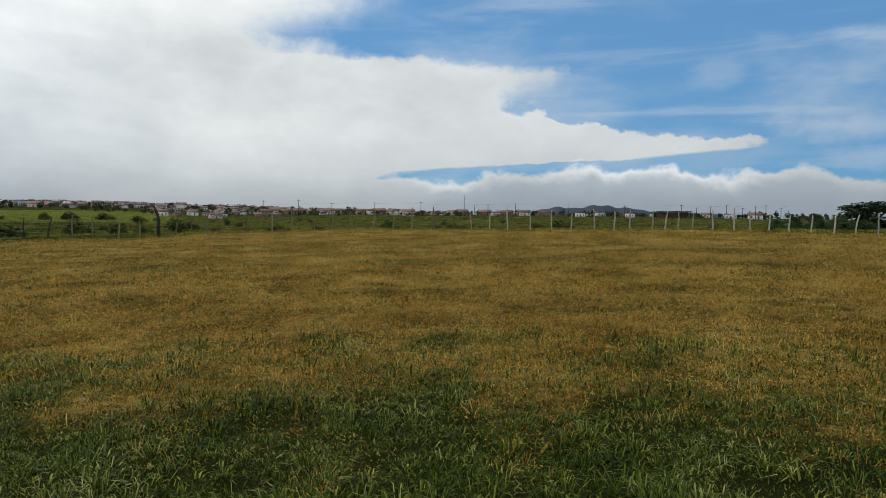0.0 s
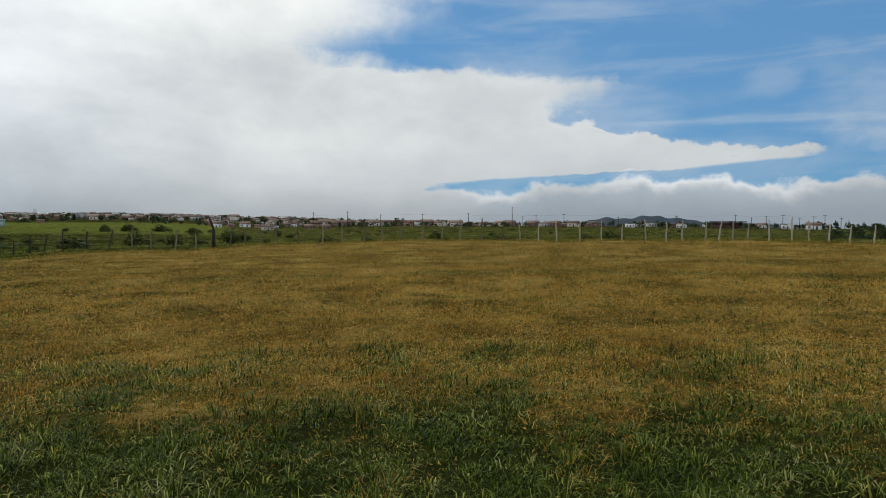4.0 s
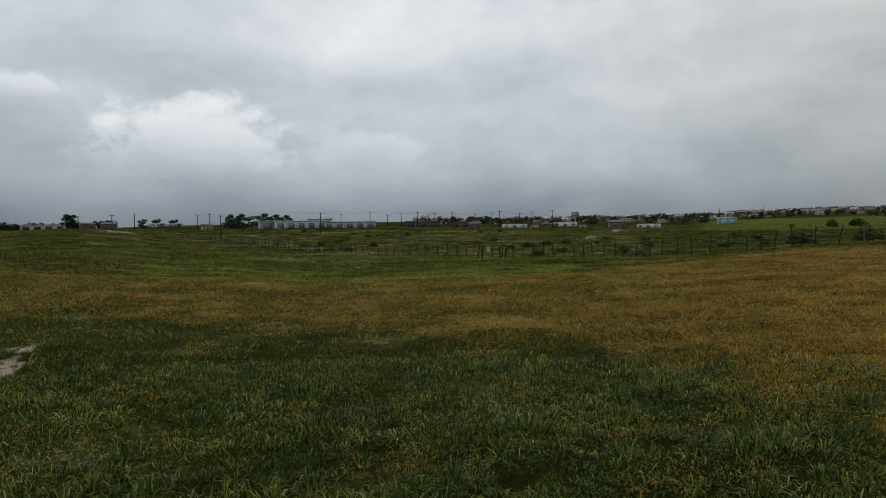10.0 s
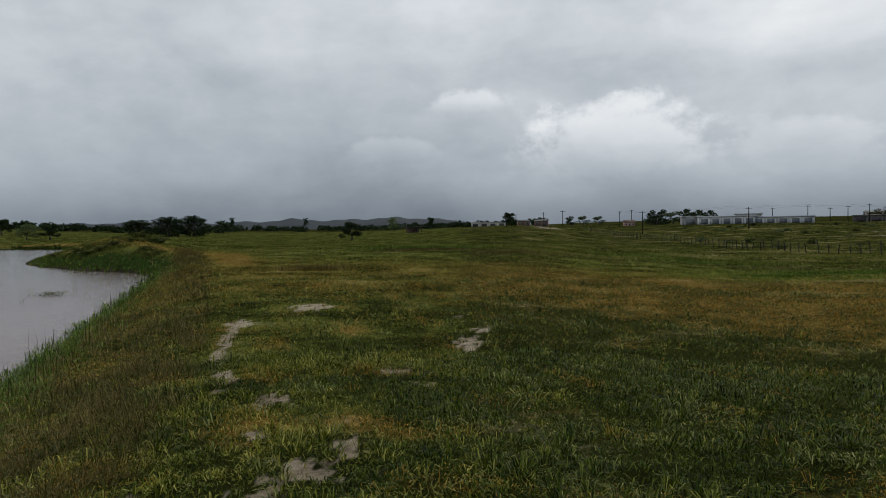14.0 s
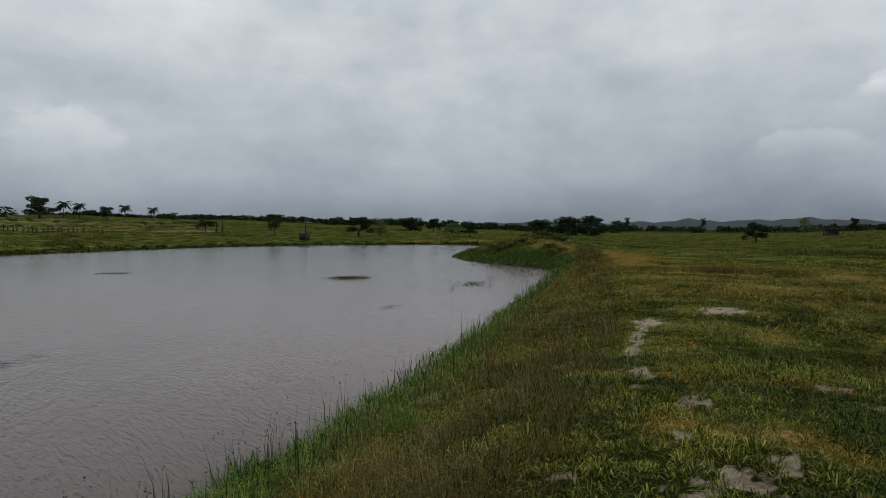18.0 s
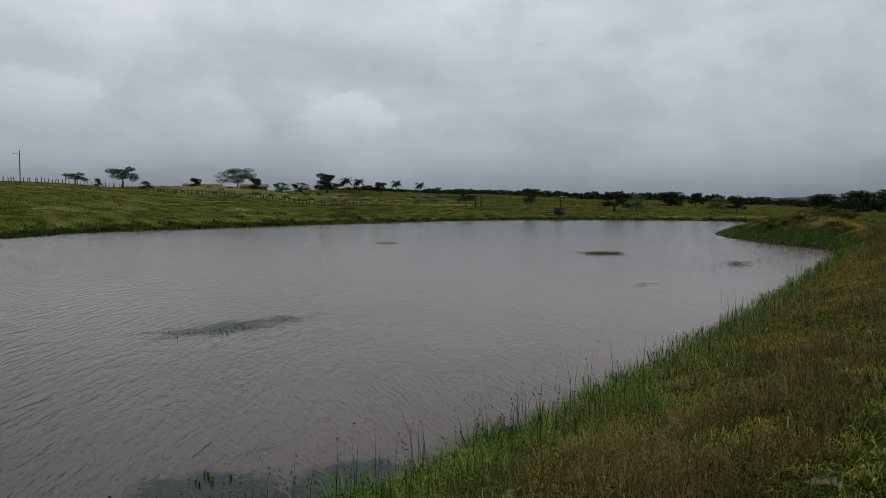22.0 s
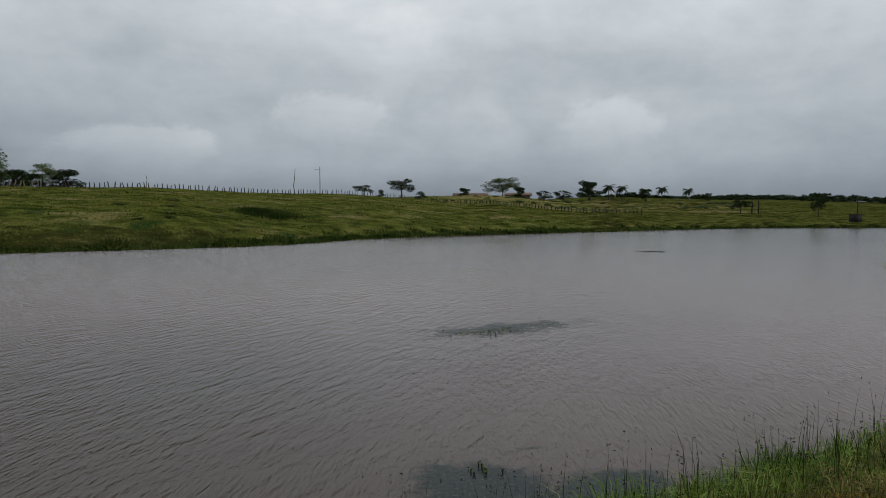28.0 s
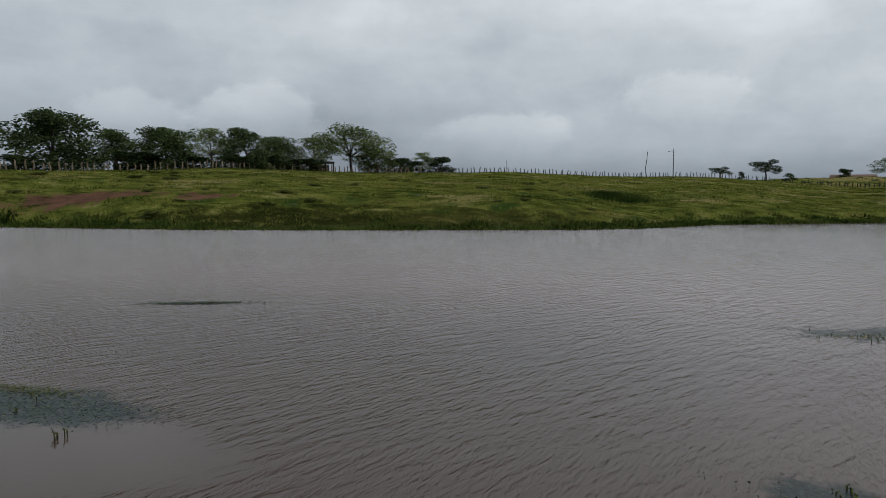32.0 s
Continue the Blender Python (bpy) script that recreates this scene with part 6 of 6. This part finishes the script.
put(HOUSES["tile_brick"][0], "tile_brick", stand(157.0, 354, 1.5, 0.72, 154, deep=1.0), "low farmhouse with a worn tile roof among trees", "house", "farmhouses behind the hill")
settle("flat_white", 203.0, 146, 0.62, 10, "")
lay_out()


def long_building(bearing, far, wide, tall, wall, roof, doors, label, turn=0.0, door_mat=DOOR_GREY, name="warehouse"):
    x, y = spot(bearing, far)
    whole = thing(name, x, y, ground_at(x, y))
    whole.rotation_euler = (0, 0, radians(bearing + turn))
    deep = 8.0
    part("wall", mesh_of("wall", *box(-wide / 2, wide / 2, 0, deep, -2, tall), wall), whole)
    part("roof", mesh_of("roof", *box(-wide / 2 - 0.2, wide / 2 + 0.2, -0.3, deep + 0.3, tall, tall + 0.4), roof), whole)
    for k in range(doors):
        c = (k + 0.5) / doors * wide - wide / 2
        half = wide / doors * 0.30
        part("door", mesh_of("door", *box(c - half, c + half, -0.06, 0.03, 0, tall * 0.78), door_mat), whole)
    for k in range(doors + 1):
        c = k / doors * (wide - 0.4) - wide / 2 + 0.2
        part("pier", mesh_of("pier", *box(c - 0.2, c + 0.2, -0.12, 0.0, 0, tall), wall), whole)
    return tagged(whole, label, "building")


long_building(69.0, 255, 17.5, 2.3, WHITE, METAL_ROOF, 5, "long white storehouse with grey shutters", 6)
long_building(65.2, 258, 18.5, 1.9, WHITE, METAL_ROOF, 5, "long low white storehouse with grey shutters", 6)
long_building(71.6, 262, 5, 2.6, CONCRETE, CONCRETE, 1, "small unplastered grey storehouse", 6)
long_building(67.5, 285, 9, 3.0, WHITE, WHITE, 2, "white building behind the storehouses", 4)
long_building(59.4, 292, 14, 2.0, DARK_ROOF, DARK_ROOF, 3, "long dark wooden shed", 3, OPENING, "shed")
long_building(56.3, 300, 8, 2.0, BRICK, DARK_ROOF, 2, "dark brick shed beside the road", -3, OPENING, "shed")
long_building(87.1, 318, 15.5, 1.7, CREAM, WHITE, 4, "long low barn with a bright white roof", 2, OPENING, "barn")
long_building(30.2, 700, 20, 4.6, CONCRETE, DARK_ROOF, 4, "large pale hall on the far rise", 2, DOOR_GREY, "hall")
long_building(35.9, 300, 6.5, 2.3, CYAN, METAL_ROOF, 2, "turquoise painted low building", 5, WHITE, "shop")


def open_shed(bearing, far, wide, tall, label, roof):
    x, y = spot(bearing, far)
    whole = thing("open_shed", x, y, ground_at(x, y))
    whole.rotation_euler = (0, 0, radians(bearing))
    part("roof", mesh_of("roof", *box(-wide / 2, wide / 2, -2.5, 2.5, tall, tall + 0.25), roof), whole)
    for sx in (-0.46, -0.15, 0.15, 0.46):
        for sy in (-2.2, 2.2):
            v, f = tube([(sx * wide, sy, -0.5), (sx * wide, sy, tall)], [0.12, 0.11], 6)
            part("post", mesh_of("post", v, f, DARK_WOOD), whole)
    part("back_wall", mesh_of("back_wall", *box(-wide * 0.46, wide * 0.3, 2.0, 2.1, -0.5, tall * 0.9), BRICK), whole)
    return tagged(whole, label, "shed")


open_shed(93.1, 250, 5.6, 2.0, "open shed with a flat roof on posts in the pasture", DARK_ROOF)
open_shed(-18.2, 400, 18, 3.4, "large open hall with a dark flat roof", DARK_ROOF)
open_shed(200.3, 142, 5.0, 1.7, "low dark shed under the hilltop trees", DARK_ROOF)

# the water tower and the mast
tx, ty = spot(47.2, 450)
tower = thing("water_tower", tx, ty, ground_at(tx, ty))
th = tall_for(47.2, 450, 1.05)
for sx in (-1.6, 1.6):
    for sy in (-1.6, 1.6):
        part("leg", mesh_of("leg", *box(sx - 0.2, sx + 0.2, sy - 0.2, sy + 0.2, -1, th - 2.4), CONCRETE), tower)
v, f = tube([(0, 0, th - 2.5), (0, 0, th)], [2.4, 2.4], 14)
part("tank", mesh_of("tank", v, f, CONCRETE), tower)
v, f = tube([(0, 0, th), (0, 0, th + 0.25)], [2.55, 0.6], 14)
part("lid", mesh_of("lid", v, f, CONCRETE), tower)
tagged(tower, "grey concrete water tower above the roofs", "water tower")
mx, my = spot(-1.9, 420)
mast = thing("radio_mast", mx, my, ground_at(mx, my))
mh = tall_for(-1.9, 420, 2.08)
for k in range(3):
    a = k * 2.094
    v, f = tube([(math.cos(a) * 0.3, math.sin(a) * 0.3, -0.5), (math.cos(a) * 0.22, math.sin(a) * 0.22, mh)], [0.1, 0.08], 5)
    part("leg", mesh_of("leg", v, f, WIRE), mast)
for k in range(8):
    z = mh * (k + 0.5) / 8
    part("brace", mesh_of("brace", *box(-0.3, 0.3, -0.3, 0.3, z, z + 0.12), WIRE), mast)
tagged(mast, "thin dark radio mast above the roofs", "mast")
# the pump box beside the pond
bx, by = spot(132.9, 174)
pump = thing("pump_box", bx, by, ground_at(bx, by))
part("body", mesh_of("body", *box(-0.95, 0.95, -0.8, 0.8, 0.0, 1.5), DARK_WOOD), pump)
part("lid", mesh_of("lid", *box(-1.05, 1.05, -0.9, 0.9, 1.5, 1.62), DARK_WOOD), pump)
v, f = tube([(-0.5, 0, 0), (-0.45, 0, tall_for(132.9, 174, 1.3))], [0.12, 0.09], 6)
part("pole", mesh_of("pole", v, f, DARK_WOOD), pump)
tagged(pump, "dark pump box with a pole beside the pond", "pump box")


# ---- distant hills ----
def ridge(name, t0, t1, far, profile, label):
    """A far range: a long mound whose skyline follows the profile (share of the way, elevation)."""
    verts, faces = [], []
    steps = 120
    for i in range(steps + 1):
        u = i / steps
        top = float(np.interp(u, *zip(*profile))) * (1 + 0.06 * math.sin(u * 61) + 0.04 * math.sin(u * 143 + 1))
        for d, k in ((far * 0.86, -0.25), (far * 0.93, 0.5), (far, 1.0), (far * 1.08, -0.3)):
            x, y = spot(t0 + (t1 - t0) * u, d)
            verts.append((x, y, 1.6 + far * math.tan(radians(top)) * k if k > 0 else 5))
    for i in range(steps):
        for k in range(3):
            faces.append((4 * i + k, 4 * i + k + 1, 4 * i + k + 5, 4 * i + k + 4))
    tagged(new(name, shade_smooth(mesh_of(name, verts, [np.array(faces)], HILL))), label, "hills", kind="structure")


ridge("backdrop_hills_north", 4, -26, 3600, ((0, 0.3), (0.15, 0.6), (0.36, 0.95), (0.45, 1.22), (0.52, 1.30), (0.58, 1.45), (0.66, 1.05), (0.78, 0.95), (1, 0.3)), "far hills tinted haze blue behind the town")
ridge("backdrop_hills_west", 86, 124, 3200, ((0, 0.4), (0.08, 0.65), (0.14, 0.85), (0.22, 1.02), (0.30, 0.95), (0.36, 0.85), (0.44, 1.02), (0.5, 0.85), (0.62, 0.8), (0.75, 0.9), (0.9, 0.8), (1, 0.5)), "far wooded hills tinted haze blue under low cloud")


# ---- plants in the pond ----
def floating_patch(x, y, wide, deep, count, size, label, mat=FLOAT_LEAF, lift=0.03, turn=0.0, seed=0, name="floating_weeds"):
    """A mat of small leaves lying on and just above the water."""
    rng = np.random.RandomState(200 + seed)
    a, r = rng.uniform(0, 6.28, count), np.sqrt(rng.uniform(0, 1, count)) * (1 + 0.25 * rng.normal(size=count))
    px, py = np.cos(a) * r * wide / 2, np.sin(a) * r * deep / 2
    t = radians(turn)
    mid = np.stack([px * math.cos(t) - py * math.sin(t), px * math.sin(t) + py * math.cos(t), rng.uniform(0.004, lift, count)], -1)
    u = np.stack([np.cos(a * 7), np.sin(a * 7), rng.uniform(-0.3, 0.3, count) * (lift > 0.02)], -1)
    v = np.stack([-np.sin(a * 7), np.cos(a * 7), rng.uniform(-0.5, 0.5, count) * (lift > 0.02)], -1)
    s = (size * rng.uniform(0.5, 1.4, count))[:, None]
    verts = np.stack([mid - u * s, mid - v * s * 0.55, mid + u * s, mid + v * s * 0.55], 1).reshape(-1, 3)
    verts[:, 2] = np.maximum(verts[:, 2], 0.003)
    i = np.arange(count) * 4
    ob = new(name, mesh_of(name, verts, [np.stack([i, i + 1, i + 2, i + 3], -1)], mat))
    ob.location = (x, y, WATER_LEVEL)
    return tagged(ob, label, "water plants", "water plants")


def sprigs(x, y, spread, count, tall, label, seed):
    """A few upright stems with small leaves, out of the water."""
    rng = np.random.RandomState(300 + seed)
    whole = thing("water_plant", x, y, WATER_LEVEL)
    for _ in range(count):
        sx, sy, h = rng.normal(0, spread / 2), rng.normal(0, spread / 2), tall * rng.uniform(0.5, 1.2)
        lx, ly = rng.normal(0, 0.25 * h, 2)
        v, f = tube([(sx, sy, -0.2), (sx + lx * 0.4, sy + ly * 0.4, h * 0.6), (sx + lx, sy + ly, h)], [0.009, 0.008, 0.004], 4)
        stem = part("stem", mesh_of("stem", v, f, STALK), whole)
        lobes = [(sx + lx * k, sy + ly * k, h * k, 0.02, 0.02, 0.02) for k in (0.6, 0.85, 1.0)]
        part("leaf", mesh_of("leaf", *leaves(rng, lobes, 6, 0.010 + 0.045 * tall), FLOAT_LEAF), stem)
    return tagged(whole, label, "water plants", "water plants")


SUNK = foliage("sunken_weed", (0.026, 0.042, 0.036), (0.085, 0.115, 0.085), 0.0, (0.13, 0.14, 0.05))
floating_patch(-32.2, -26.6, 2.5, 0.9, 800, 0.06, "raft of yellow-green floating water plants", lift=0.13, turn=-48, seed=1)
floating_patch(-31.5, -17.9, 1.6, 0.8, 170, 0.06, "loose cluster of floating water plants", lift=0.16, turn=-60, seed=2)
floating_patch(-28.7, -43.6, 2.0, 0.6, 240, 0.06, "low dark streak of floating weeds", SUNK, 0.05, -33, 3)
floating_patch(-6.0, -15.1, 3.9, 1.3, 650, 0.022, "drowned blue-grey weed patch in the pond", SUNK, 0.012, 11, 4)
floating_patch(-5.6, -14.8, 1.5, 0.5, 110, 0.026, "yellow-green weeds on the drowned patch", FLOAT_LEAF, 0.03, 11, 5)
floating_patch(-2.3, -6.4, 1.3, 1.1, 90, 0.010, "loose leaves on a dark drowned weed patch", SUNK, 0.010, 0, 6)
floating_patch(-3.5, -5.95, 1.1, 0.8, 60, 0.010, "loose leaves on a dark drowned weed patch", SUNK, 0.010, 0, 7)
floating_patch(8.9, -15.95, 2.7, 0.34, 700, 0.030, "dark streak of floating weeds", SUNK, 0.04, 18, 9)
floating_patch(6.7, -7.8, 4.0, 1.3, 2600, 0.017, "wide drowned weed patch in the pond", SUNK, 0.014, -5, 10)
floating_patch(7.2, -8.35, 1.9, 0.35, 420, 0.022, "yellow-green fringe of the drowned weeds", FLOAT_LEAF, 0.02, -5, 11)
for i, (x, y, spread, count, tall) in enumerate(((-5.5, -14.7, 0.8, 7, 0.045), (-4.9, -15.0, 0.4, 3, 0.04), (-2.5, -6.78, 0.22, 9, 0.05), (5.35, -6.72, 0.12, 6, 0.08), (6.9, -7.8, 0.8, 6, 0.06), (-29.3, -20.1, 0.3, 4, 0.12),
                                                 (-28.2, -17.4, 0.35, 4, 0.14), (-25.3, -23.9, 0.2, 3, 0.08), (-19.9, -17.4, 0.15, 2, 0.06), (-34.5, -18.6, 0.4, 3, 0.2), (-4.7, -32.4, 0.2, 2, 0.1), (-31.5, -17.9, 0.5, 6, 0.16))):
    sprigs(x, y, spread, count, tall, "thin dark sprigs of a water plant", i)


# ---- tussocks that stand out of the pasture ----
def tussocks(name, label, centres, mat, seed):
    rng = np.random.RandomState(seed)
    pieces = []
    for b, far, side, depth, count, tall in centres:
        cx, cy = spot(b, far)
        t = radians(b)
        u, v = rng.normal(0, 0.45 * side, count), rng.normal(0, 0.45 * depth, count)
        x, y = cx + u * math.cos(t) - v * math.sin(t), cy + u * math.sin(t) + v * math.cos(t)
        pieces.append(blades(x, y, rng.uniform(0.5, 1.1, count) * tall, 0.0011 * far * rng.uniform(0.6, 1.4, count), rng.uniform(0.05, 0.5, count), rng, False))
    tagged(new(name, mesh_of(name, *joined(pieces), mat)), label, "grass", kind="stuff")


tussocks("brown_tussocks", "tall brown seeding tussocks in the pasture", ((101.2, 29.5, 1.6, 0.9, 1100, 0.3), (92.0, 57, 4.8, 1.6, 1600, 0.3), (86, 50, 3.0, 1.5, 700, 0.25), (111.0, 34, 0.8, 5.0, 1100, 0.2), (110.6, 52, 1.0, 9.0, 1800, 0.22)), FRINGE, 5)
tussocks("green_tussocks", "dark green sedge tussocks in the pasture", ((92.0, 58.5, 5.2, 1.0, 2600, 0.45), (66, 36, 2.0, 1.0, 900, 0.16), (63, 40, 3.0, 1.0, 1200, 0.18), (58, 42, 3.0, 1.0, 1200, 0.18), (70, 50, 6, 2, 1500, 0.2), (74, 60, 6, 2, 1500, 0.22)), REED, 6)
tussocks("rank_tussocks", "rank dark green growth on the grassy bank", ((176.8, 90, 3.6, 5.0, 3500, 0.7),), FAR_REED, 8)
